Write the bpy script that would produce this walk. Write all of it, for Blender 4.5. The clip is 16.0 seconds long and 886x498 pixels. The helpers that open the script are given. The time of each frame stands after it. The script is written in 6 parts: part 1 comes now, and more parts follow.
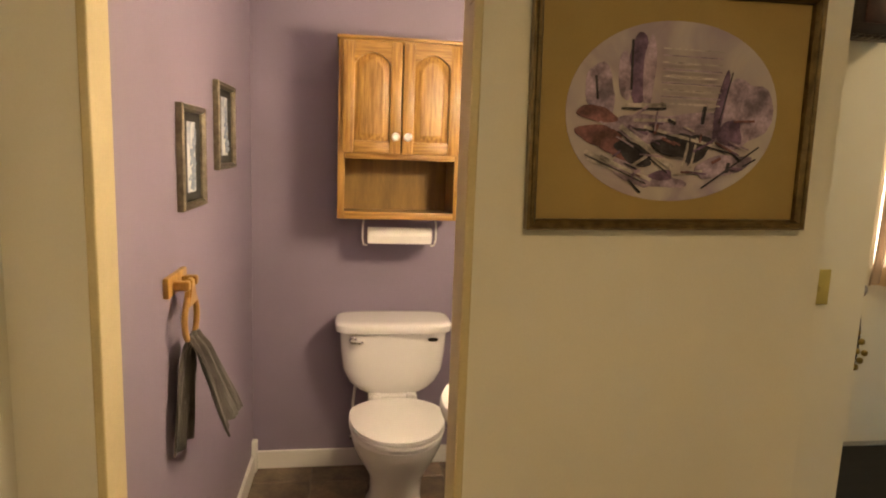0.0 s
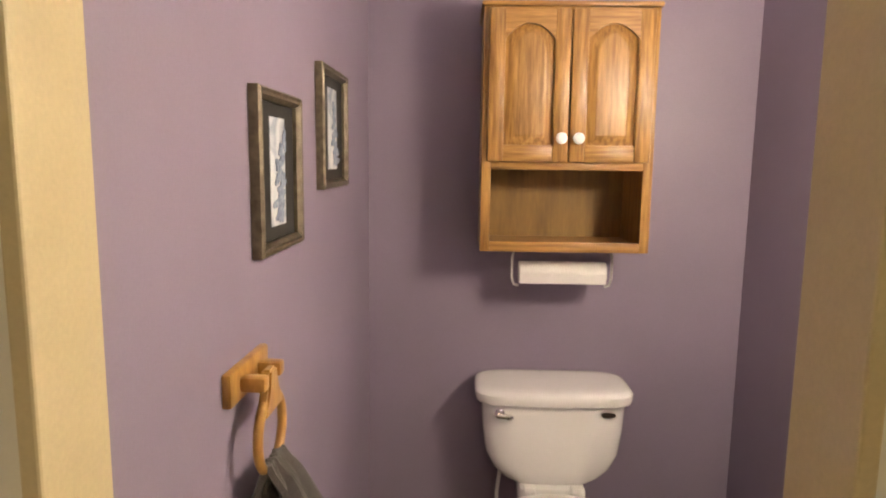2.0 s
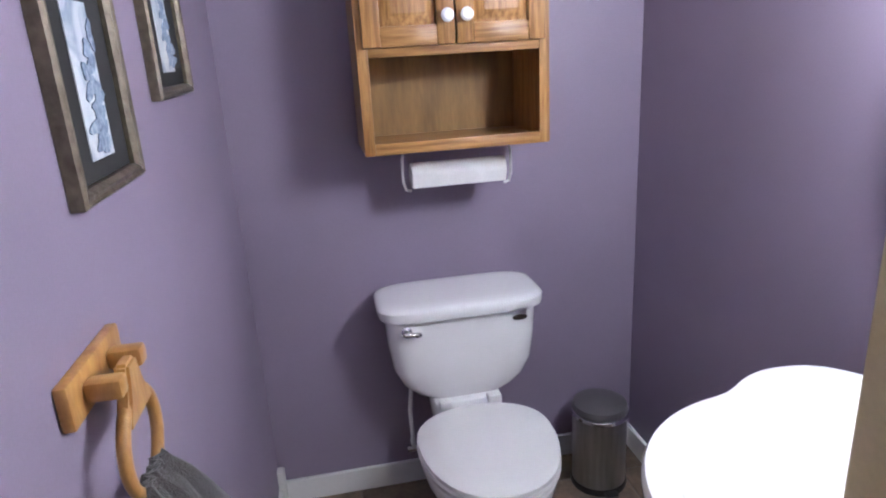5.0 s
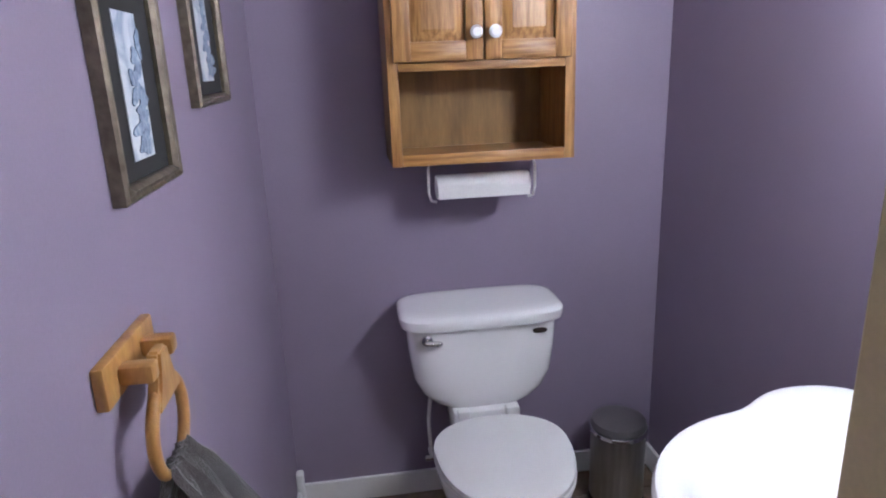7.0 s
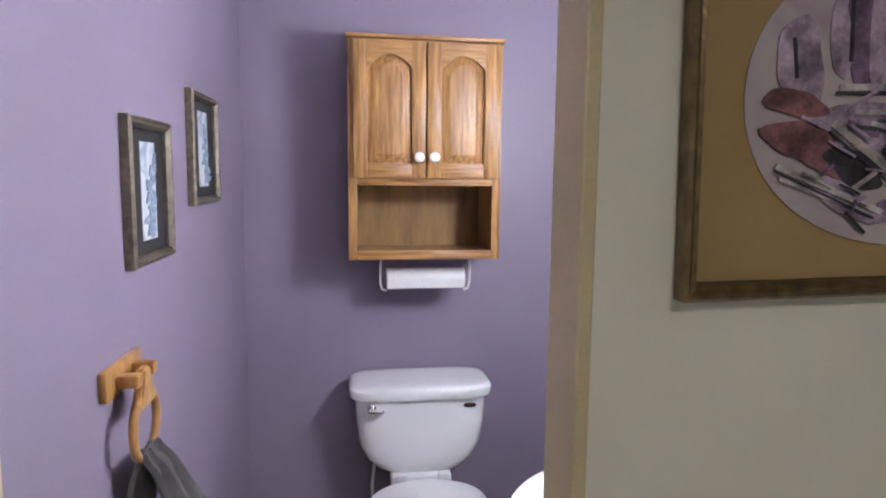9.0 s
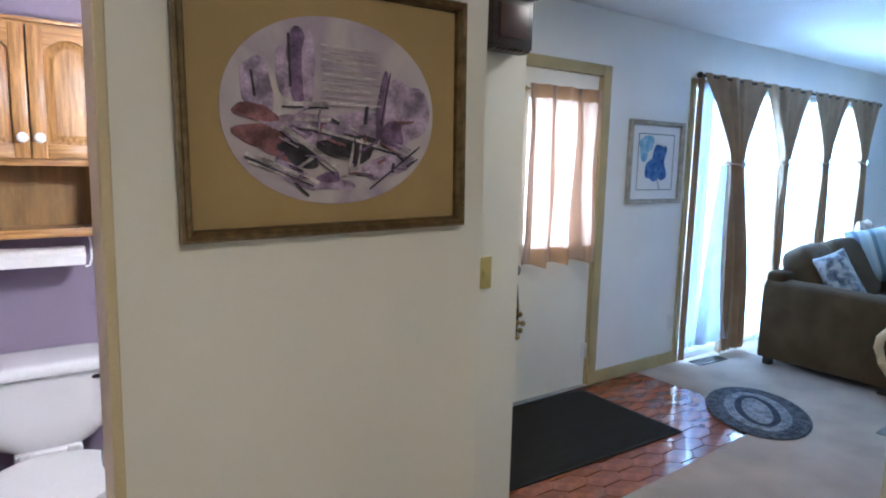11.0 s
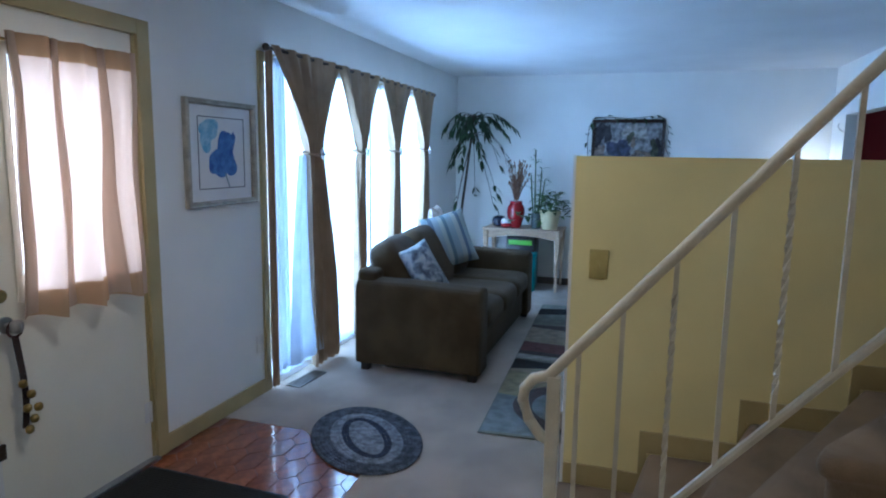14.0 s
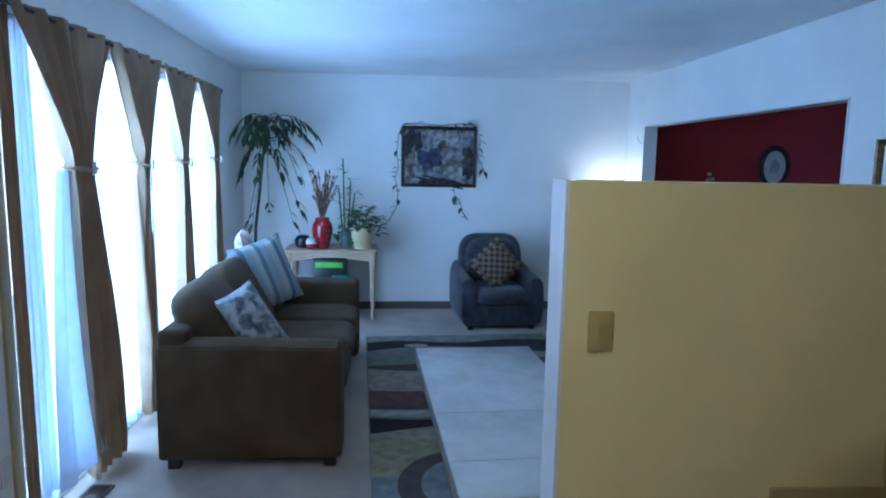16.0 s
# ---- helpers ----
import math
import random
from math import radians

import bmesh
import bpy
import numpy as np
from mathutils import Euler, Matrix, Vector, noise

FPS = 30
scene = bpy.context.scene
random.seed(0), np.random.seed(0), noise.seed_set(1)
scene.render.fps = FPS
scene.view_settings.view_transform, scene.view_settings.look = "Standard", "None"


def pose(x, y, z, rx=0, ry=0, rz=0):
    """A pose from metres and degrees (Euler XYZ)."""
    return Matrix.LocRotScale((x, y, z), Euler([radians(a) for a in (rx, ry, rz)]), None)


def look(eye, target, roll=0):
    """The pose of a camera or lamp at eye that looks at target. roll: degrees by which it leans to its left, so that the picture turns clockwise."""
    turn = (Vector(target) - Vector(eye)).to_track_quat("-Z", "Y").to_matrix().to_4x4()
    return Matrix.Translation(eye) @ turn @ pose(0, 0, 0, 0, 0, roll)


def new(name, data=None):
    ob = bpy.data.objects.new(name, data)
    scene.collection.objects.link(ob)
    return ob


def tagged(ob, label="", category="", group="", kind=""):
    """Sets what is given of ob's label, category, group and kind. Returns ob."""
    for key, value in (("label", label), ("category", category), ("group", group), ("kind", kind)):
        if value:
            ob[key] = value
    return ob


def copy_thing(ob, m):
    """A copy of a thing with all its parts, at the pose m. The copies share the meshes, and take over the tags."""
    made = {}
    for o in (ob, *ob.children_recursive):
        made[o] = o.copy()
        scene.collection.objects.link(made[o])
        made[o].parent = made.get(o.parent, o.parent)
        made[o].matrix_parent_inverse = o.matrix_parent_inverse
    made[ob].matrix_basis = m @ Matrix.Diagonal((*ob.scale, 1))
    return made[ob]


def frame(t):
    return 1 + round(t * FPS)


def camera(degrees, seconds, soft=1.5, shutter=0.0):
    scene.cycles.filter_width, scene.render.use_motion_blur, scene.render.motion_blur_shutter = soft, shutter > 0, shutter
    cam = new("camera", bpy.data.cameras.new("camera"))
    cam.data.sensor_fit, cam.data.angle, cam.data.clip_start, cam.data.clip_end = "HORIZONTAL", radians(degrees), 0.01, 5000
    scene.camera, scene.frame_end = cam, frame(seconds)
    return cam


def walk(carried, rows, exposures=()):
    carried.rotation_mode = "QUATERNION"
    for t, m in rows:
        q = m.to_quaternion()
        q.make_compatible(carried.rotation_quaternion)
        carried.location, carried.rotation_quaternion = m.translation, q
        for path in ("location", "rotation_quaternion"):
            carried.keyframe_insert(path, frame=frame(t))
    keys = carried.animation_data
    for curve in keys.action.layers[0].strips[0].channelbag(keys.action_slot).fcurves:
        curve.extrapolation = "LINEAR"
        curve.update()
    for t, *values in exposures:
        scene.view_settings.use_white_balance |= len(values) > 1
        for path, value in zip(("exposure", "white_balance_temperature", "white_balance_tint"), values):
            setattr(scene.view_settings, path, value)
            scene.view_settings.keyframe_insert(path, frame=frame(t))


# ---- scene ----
cam = camera(69.6, 16.0, soft=2.0)
PATH = [
    (0, (0.309, 0.623, 1.471), (0.619, 2.576, 1.168), 2.19),
    (0.5, (0.295, 0.882, 1.464), (0.489, 2.849, 1.159), 1.78),
    (1, (0.273, 1.038, 1.462), (0.343, 3.013, 1.154), 1.95),
    (1.5, (0.250, 1.184, 1.453), (0.225, 3.163, 1.165), 1.72),
    (2, (0.222, 1.320, 1.452), (0.172, 3.301, 1.179), 0.69),
    (2.5, (0.223, 1.407, 1.447), (0.181, 3.388, 1.175), 1.04),
    (3, (0.214, 1.486, 1.445), (0.252, 3.465, 1.153), -0.02),
    (3.5, (0.194, 1.541, 1.446), (0.350, 3.505, 1.101), -1.00),
    (4, (0.173, 1.584, 1.445), (0.458, 3.511, 0.992), -2.10),
    (4.5, (0.173, 1.570, 1.446), (0.517, 3.446, 0.844), -3.26),
    (7, (0.178, 1.522, 1.441), (0.441, 3.427, 0.890), -2.20),
    (7.5, (0.205, 1.440, 1.453), (0.383, 3.396, 1.076), -0.56),
    (8, (0.240, 1.341, 1.470), (0.335, 3.320, 1.204), 0.11),
    (10.5, (0.342, 0.780, 1.469), (1.288, 2.525, 1.221), 1.39),
    (11, (0.388, 0.696, 1.475), (1.553, 2.299, 1.203), 1.36),
    (11.5, (0.481, 0.768, 1.466), (1.869, 2.177, 1.173), 1.69),
    (12, (0.542, 0.742, 1.478), (2.079, 1.986, 1.178), 1.76),
    (12.5, (0.693, 0.860, 1.492), (2.382, 1.888, 1.189), 2.04),
    (13, (0.854, 0.997, 1.475), (2.642, 1.845, 1.187), 1.73),
    (13.5, (1.026, 1.104, 1.494), (2.868, 1.827, 1.205), 1.26),
    (14, (1.197, 1.217, 1.515), (3.082, 1.817, 1.222), 0.86),
    (14.5, (1.392, 1.457, 1.539), (3.325, 1.882, 1.249), 1.35),
    (15, (1.616, 1.641, 1.520), (3.581, 1.898, 1.250), 1.02),
    (15.5, (1.794, 1.805, 1.563), (3.774, 1.860, 1.286), 1.24),
    (16, (2.030, 1.973, 1.560), (4.005, 1.805, 1.292), 1.04),
]
EXPOSURES = [(0.0, 0.3, 9800, 10), (1.5, 0.3, 8000, 10), (2.5, 0.25, 7000, 10), (3.5, 0.25, 5600, 10), (4.5, 0.35, 5000, 10), (7.0, 0.05, 4950, 10), (8.0, 0.1, 5050, 10), (10.5, 0.68, 5000, 10), (11.0, 0.66, 5100, 10), (11.5, 0.2, 5100, 10), (12.0, -0.05, 5150, 10), (12.5, -0.05, 5150, 10), (16.0, -0.05, 4850, 10)]
walk(cam, [(t, look(eye, target, roll)) for t, eye, target, roll in PATH], EXPOSURES)

# ---- plan, in metres ----
HALL_Y, HALL_T = 1.805, 0.085        # hall wall with the bathroom doorway
DOOR_L, DOOR_R = -0.115, 0.536       # bathroom doorway
HALL_END = 1.30                      # free end of the hall wall, outer face of the bathroom side wall
CLOSET_X, CLOSET_Y = 2.009, 2.443    # closet that juts out beside the front door
BATH_R = 1.18
NORTH = 3.47                         # front wall with door and window
BACK_Y = 3.46                        # bathroom face of the same wall
FAR = 8.75
SOUTH = -0.55                        # living room wall with the dining opening
CEIL = 2.44
HALF_X, HALF_T, HALF_END = 3.73, 0.14, 1.485   # half wall beside the stairs
LIV_X = HALF_X + HALF_T

# ---- world and lights ----
world = bpy.data.worlds.new("sky")
scene.world = world
world.use_nodes = True
sky = world.node_tree.nodes.new("ShaderNodeTexSky")
sky.sky_type, sky.sun_disc = "NISHITA", False
sky.sun_elevation, sky.sun_rotation = radians(40), radians(200)
world.node_tree.links.new(sky.outputs[0], world.node_tree.nodes["Background"].inputs[0])
world.node_tree.nodes["Background"].inputs[1].default_value = 0.08


def lamp(name, kind, m, power, color, size=0.2, size_y=None):
    d = bpy.data.lights.new(name, kind)
    d.energy, d.color = power, color
    if kind == "AREA":
        d.size = size
        if size_y:
            d.shape, d.size_y = "RECTANGLE", size_y
    elif kind == "POINT":
        d.shadow_soft_size = size
    ob = new(name, d)
    ob.matrix_world = m
    return ob


lamp("window_daylight", "AREA", pose(6.1, 3.52, 1.15, -90, 0, 0), 400, (0.58, 0.80, 1.0), 2.9, 2.0)
lamp("door_daylight", "AREA", pose(3.22, 3.55, 1.35, -90, 0, 0), 6, (1.0, 0.90, 0.86), 0.5, 0.9)
lamp("hall_ceiling_bulb", "AREA", pose(0.75, 0.15, CEIL - 0.09), 10.2, (1.0, 0.79, 0.53), 0.3)
lamp("foyer_ceiling_bulb", "AREA", pose(2.75, 2.05, CEIL - 0.09), 10, (1.0, 0.85, 0.63), 0.3)
for y in (2.02, 2.17, 2.32):
    lamp("vanity_bulb", "POINT", pose(BATH_R - 0.11, y, 1.70), 16.0, (1.0, 0.88, 0.73), 0.042)
lamp("floor_lamp_bulb", "POINT", pose(8.50, -0.32, 1.40), 3.4, (1.0, 0.95, 0.85), 0.06)
sun = bpy.data.lights.new("sun", "SUN")
sun.energy, sun.angle, sun.color = 3.0, radians(0.6), (1.0, 0.95, 0.88)
sun_ob = new("sun", sun)
sun_ob.rotation_euler = (radians(50), 0, radians(20))


# ---- materials ----
def mat(name, col, rough=0.6, metal=0.0, var=0.08, scale=5.0, bump=0.0, bscale=180.0, stretch=(1, 1, 1), col2=None, spec=0.5, piece=0.0, coat=0.0, sheen=0.0):
    m = bpy.data.materials.new(name)
    m.use_nodes = True
    nt = m.node_tree
    n, l = nt.nodes, nt.links
    b = n["Principled BSDF"]
    b.inputs["Roughness"].default_value, b.inputs["Metallic"].default_value = rough, metal
    b.inputs["Specular IOR Level"].default_value = spec
    b.inputs["Coat Weight"].default_value = coat
    b.inputs["Sheen Weight"].default_value = sheen
    tc = n.new("ShaderNodeTexCoord")
    mp = n.new("ShaderNodeMapping")
    mp.inputs["Scale"].default_value = stretch
    l.new(tc.outputs["Object"], mp.inputs["Vector"])
    big = n.new("ShaderNodeTexNoise")
    big.inputs["Scale"].default_value, big.inputs["Detail"].default_value = scale, 6.0
    l.new(mp.outputs[0], big.inputs["Vector"])
    fine = n.new("ShaderNodeTexNoise")
    fine.inputs["Scale"].default_value, fine.inputs["Detail"].default_value = bscale, 3.0
    l.new(mp.outputs[0], fine.inputs["Vector"])
    mix = n.new("ShaderNodeMix")
    mix.data_type = "RGBA"
    lo = col2 or tuple(c * (1 - var * 2) for c in col)
    hi = col if col2 else tuple(min(1, c * (1 + var)) for c in col)
    mix.inputs[6].default_value, mix.inputs[7].default_value = (*lo, 1), (*hi, 1)
    ramp = n.new("ShaderNodeMapRange")
    ramp.inputs[1].default_value, ramp.inputs[2].default_value = 0.35, 0.65
    l.new(big.outputs[0], ramp.inputs[0])
    l.new(ramp.outputs[0], mix.inputs[0])
    grain = n.new("ShaderNodeHueSaturation")
    amp = n.new("ShaderNodeMapRange")
    amp.inputs[1].default_value, amp.inputs[2].default_value = 0.3, 0.7
    amp.inputs[3].default_value, amp.inputs[4].default_value = 1 - var * 0.7, 1 + var * 0.7
    l.new(fine.outputs[0], amp.inputs[0])
    last = amp.outputs[0]
    if piece:
        oi = n.new("ShaderNodeObjectInfo")
        pr = n.new("ShaderNodeMapRange")
        pr.inputs[3].default_value, pr.inputs[4].default_value = 1 - piece, 1 + piece
        l.new(oi.outputs["Random"], pr.inputs[0])
        mu = n.new("ShaderNodeMath")
        mu.operation = "MULTIPLY"
        l.new(last, mu.inputs[0])
        l.new(pr.outputs[0], mu.inputs[1])
        last = mu.outputs[0]
    l.new(last, grain.inputs["Value"])
    l.new(mix.outputs[2], grain.inputs["Color"])
    l.new(grain.outputs[0], b.inputs["Base Color"])
    if bump:
        bp = n.new("ShaderNodeBump")
        bp.inputs["Strength"].default_value, bp.inputs["Distance"].default_value = bump, 0.004
        l.new(fine.outputs[0], bp.inputs["Height"])
        l.new(bp.outputs[0], b.inputs["Normal"])
    return m


def glow(name, col, power):
    m = bpy.data.materials.new(name)
    m.use_nodes = True
    b = m.node_tree.nodes["Principled BSDF"]
    b.inputs["Base Color"].default_value = (*col, 1)
    b.inputs["Emission Color"].default_value = (*col, 1)
    b.inputs["Emission Strength"].default_value = power
    return m


def cloth(name, col, clear, through_col, weave=400.0):
    """Thin cloth: part open weave, part light passing through the threads."""
    m = bpy.data.materials.new(name)
    m.use_nodes = True
    nt = m.node_tree
    n, l = nt.nodes, nt.links
    n.remove(n["Principled BSDF"])
    out = n["Material Output"]
    d, t, c = n.new("ShaderNodeBsdfDiffuse"), n.new("ShaderNodeBsdfTranslucent"), n.new("ShaderNodeBsdfTransparent")
    d.inputs[0].default_value, t.inputs[0].default_value = (*col, 1), (*through_col, 1)
    tc, ns = n.new("ShaderNodeTexCoord"), n.new("ShaderNodeTexNoise")
    ns.inputs["Scale"].default_value = 9.0
    l.new(tc.outputs["Object"], ns.inputs["Vector"])
    mr = n.new("ShaderNodeMapRange")
    mr.inputs[3].default_value, mr.inputs[4].default_value = 0.35, 0.65
    l.new(ns.outputs[0], mr.inputs[0])
    a, b = n.new("ShaderNodeMixShader"), n.new("ShaderNodeMixShader")
    l.new(mr.outputs[0], a.inputs[0])
    l.new(d.outputs[0], a.inputs[1])
    l.new(t.outputs[0], a.inputs[2])
    b.inputs[0].default_value = clear
    l.new(a.outputs[0], b.inputs[1])
    l.new(c.outputs[0], b.inputs[2])
    l.new(b.outputs[0], out.inputs[0])
    return m


def bands(name, rows, rough=0.9, axis="X"):
    """Cloth with stripes across an axis: rows of (place, colour), places in 0 to 1 of the generated box."""
    m = mat(name, (0.5, 0.5, 0.5), rough, bump=0.3, bscale=350)
    nt = m.node_tree
    n, l = nt.nodes, nt.links
    tc, sp, cr = n.new("ShaderNodeTexCoord"), n.new("ShaderNodeSeparateXYZ"), n.new("ShaderNodeValToRGB")
    l.new(tc.outputs["Generated"], sp.inputs[0])
    l.new(sp.outputs[axis], cr.inputs[0])
    cr.color_ramp.interpolation = "CONSTANT"
    while len(cr.color_ramp.elements) < len(rows):
        cr.color_ramp.elements.new(0.5)
    for e, (p, c) in zip(cr.color_ramp.elements, rows):
        e.position, e.color = p, (*c, 1)
    hs = [x for x in n if x.type == "HUE_SAT"][0]
    l.new(cr.outputs[0], hs.inputs["Color"])
    return m


WALL = mat("eggshell_wall_paint", (0.77, 0.745, 0.66), 0.75, var=0.02, scale=2.5, bump=0.08, bscale=260)
WALL_LIV = mat("white_wall_paint", (0.84, 0.84, 0.82), 0.75, var=0.02, scale=2.0, bump=0.08, bscale=260)
YELLOW = mat("cream_yellow_paint", (0.80, 0.71, 0.36), 0.7, var=0.03, scale=2.5, bump=0.08, bscale=260)
PURPLE = mat("lilac_wall_paint", (0.265, 0.219, 0.296), 0.5, var=0.03, scale=2.5, bump=0.06, bscale=240)
RED = mat("deep_red_paint", (0.42, 0.030, 0.038), 0.6, var=0.06, scale=2.5, bump=0.06)
CEILING = mat("ceiling_paint", (0.80, 0.81, 0.82), 0.85, var=0.02, scale=2.0, bump=0.35, bscale=90)
TRIM_TAN = mat("tan_trim_paint", (0.44, 0.36, 0.17), 0.45, var=0.06, scale=4, bump=0.05)
JAMB = mat("ochre_jamb_paint", (0.60, 0.50, 0.30), 0.45, var=0.05, scale=4, bump=0.05)
WHITE_TRIM = mat("white_trim_paint", (0.78, 0.77, 0.75), 0.4, var=0.03, scale=4)
DOOR_WHITE = mat("cream_door_paint", (0.80, 0.77, 0.66), 0.4, var=0.03, scale=2, bump=0.03)
CARPET = mat("beige_carpet", (0.40, 0.325, 0.26), 0.95, var=0.10, scale=3.0, bump=0.9, bscale=420, sheen=0.2)
STAIR_CARPET = mat("tan_stair_carpet", (0.23, 0.165, 0.105), 0.95, var=0.14, scale=7.0, bump=0.9, bscale=330, sheen=0.2)
BATH_TILE = mat("brown_stone_tile", (0.17, 0.125, 0.085), 0.5, var=0.22, scale=9, bump=0.15, bscale=60, piece=0.18)
GROUT = mat("grey_grout", (0.20, 0.17, 0.14), 0.9, var=0.1, scale=12)
RED_TILE = mat("glazed_red_tile", (0.24, 0.068, 0.027), 0.16, var=0.14, scale=14, bump=0.04, bscale=30, piece=0.16, coat=0.3)
RED_GROUT = mat("dark_grout", (0.19, 0.058, 0.027), 0.55, var=0.1, scale=12)
MAT_BLACK = mat("black_ribbed_mat", (0.018, 0.016, 0.014), 0.9, var=0.15, scale=14, bump=0.8, bscale=300)
OAK = mat("honey_oak", (0.45, 0.25, 0.078), 0.36, var=0.2, scale=5, bump=0.15, bscale=26, stretch=(18, 18, 1.3), col2=(0.22, 0.105, 0.027), coat=0.15)
OAK_H = mat("honey_oak_rail", (0.45, 0.25, 0.078), 0.36, var=0.2, scale=5, bump=0.15, bscale=26, stretch=(1.3, 18, 18), col2=(0.23, 0.11, 0.029), coat=0.15)
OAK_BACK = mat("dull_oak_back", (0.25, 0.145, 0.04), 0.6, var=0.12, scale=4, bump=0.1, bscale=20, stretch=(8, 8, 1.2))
OAK_LIGHT = mat("golden_oak", (0.50, 0.285, 0.08), 0.35, var=0.14, scale=5, bump=0.1, bscale=24, stretch=(6, 6, 2), col2=(0.34, 0.16, 0.045), coat=0.2)
PALE_WOOD = mat("pale_pine", (0.50, 0.36, 0.24), 0.5, var=0.1, scale=5, bump=0.06, bscale=24, stretch=(8, 1.2, 8))
DARK_WOOD = mat("dark_walnut", (0.035, 0.018, 0.012), 0.4, var=0.25, scale=8, bump=0.1, stretch=(1, 1, 6))
PORCELAIN = mat("white_porcelain", (0.87, 0.865, 0.85), 0.12, var=0.01, scale=3, coat=0.4)
PLASTIC = mat("white_plastic", (0.78, 0.77, 0.75), 0.3, var=0.02, scale=5)
IVORY = mat("ivory_switch_plastic", (0.46, 0.38, 0.13), 0.5, var=0.04, scale=20)
CHROME = mat("polished_chrome", (0.75, 0.75, 0.76), 0.12, 1.0, var=0.03, scale=20)
STEEL = mat("brushed_steel", (0.46, 0.45, 0.44), 0.33, 1.0, var=0.08, scale=8, stretch=(8, 8, 0.6))
BRASS = mat("aged_brass", (0.42, 0.30, 0.11), 0.3, 1.0, var=0.15, scale=20)
DARK_METAL = mat("dark_bronze", (0.09, 0.07, 0.055), 0.4, 0.8, var=0.15, scale=20)
BLACK_PLASTIC = mat("black_plastic", (0.02, 0.02, 0.022), 0.35, var=0.1, scale=12)
GOLD_FRAME = mat("antique_gold_frame", (0.17, 0.115, 0.05), 0.32, 0.6, var=0.18, scale=40, bump=0.35, bscale=60)
SILVER_FRAME = mat("antique_silver_frame", (0.17, 0.145, 0.10), 0.34, 0.6, var=0.14, scale=50, bump=0.3, bscale=70)
GREY_FRAME = mat("champagne_frame", (0.42, 0.39, 0.33), 0.4, 0.35, var=0.12, scale=20)
MAT_GOLD = mat("mustard_mat_board", (0.37, 0.262, 0.108), 0.9, var=0.05, scale=5, bump=0.12, bscale=400)
MAT_DARK = mat("charcoal_mat_board", (0.022, 0.021, 0.02), 0.9, var=0.06, scale=6)
MAT_WHITE = mat("white_mat_board", (0.80, 0.80, 0.82), 0.9, var=0.02, scale=6)
PAPER = mat("white_paper_towel", (0.82, 0.81, 0.79), 0.95, var=0.03, scale=12, bump=0.4, bscale=160)
TOWEL = mat("charcoal_terry", (0.075, 0.066, 0.062), 0.98, var=0.2, scale=16, bump=1.0, bscale=420, sheen=0.35)
SOFA = mat("brown_sofa_fabric", (0.078, 0.052, 0.027), 0.95, var=0.12, scale=5, bump=0.55, bscale=420, spec=0.15, sheen=0.07)
SOFA_FEET = mat("dark_feet", (0.02, 0.014, 0.01), 0.5, var=0.1)
CHAIR = mat("navy_grey_upholstery", (0.045, 0.045, 0.06), 0.92, var=0.16, scale=12, bump=0.6, bscale=330, sheen=0.2)
DRAPE = mat("taupe_drape", (0.36, 0.25, 0.155), 0.85, var=0.08, scale=6, bump=0.35, bscale=380, sheen=0.15)
SHEER = cloth("white_sheer", (0.80, 0.84, 0.90), 0.16, (0.42, 0.50, 0.61))
SHEER_DENSE = cloth("gathered_sheer", (0.78, 0.81, 0.87), 0.04, (0.16, 0.18, 0.215))
LACE = cloth("peach_sheer", (0.78, 0.68, 0.58), 0.03, (0.56, 0.45, 0.38))
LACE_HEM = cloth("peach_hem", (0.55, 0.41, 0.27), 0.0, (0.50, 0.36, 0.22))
# Darker copy of LACE: the dimness of backlit folds is in the colour.
LACE_FOLD_SHADE = cloth("peach_fold_shade", (0.68, 0.56, 0.45), 0.0, (0.46, 0.35, 0.27))
RAIL_PAINT = mat("cream_iron_paint", (0.60, 0.57, 0.47), 0.38, var=0.05, scale=16)
LEAF = mat("dark_green_leaf", (0.035, 0.075, 0.03), 0.4, var=0.3, scale=12, spec=0.4)
LEAF_LIGHT = mat("mid_green_leaf", (0.07, 0.14, 0.04), 0.42, var=0.3, scale=12)
STEM = mat("brown_stem", (0.06, 0.045, 0.03), 0.8, var=0.2, scale=20)
DRIED = mat("dried_grass", (0.24, 0.13, 0.08), 0.9, var=0.25, scale=20)
RED_GLASS = mat("red_glaze", (0.32, 0.015, 0.02), 0.12, var=0.1, scale=8, coat=0.5)
CREAM_POT = mat("cream_pot", (0.62, 0.52, 0.30), 0.5, var=0.08, scale=8)
NAVY = mat("navy_shell", (0.02, 0.025, 0.05), 0.25, var=0.1, scale=8)
GREEN_BOX = mat("lime_plastic", (0.18, 0.55, 0.06), 0.5, var=0.06)
TEAL = mat("turquoise_plastic", (0.02, 0.33, 0.38), 0.5, var=0.06)
FLOWER_BLUE = mat("deep_blue_wash", (0.035, 0.10, 0.36), 0.85, var=0.35, scale=22, col2=(0.10, 0.24, 0.55))
FLOWER_SKY = mat("pale_blue_wash", (0.16, 0.40, 0.60), 0.85, var=0.3, scale=22, col2=(0.42, 0.62, 0.75))
STONE = mat("stone_table_top", (0.56, 0.53, 0.49), 0.24, var=0.06, scale=5, bump=0.02)
GLASSY = mat("mirror_glass", (0.9, 0.9, 0.92), 0.02, 1.0, var=0.0)
BACKDROP = glow("bright_outdoors", (0.92, 0.96, 1.0), 0.95)
BULB = glow("frosted_bulb", (1.0, 0.9, 0.78), 6.0)


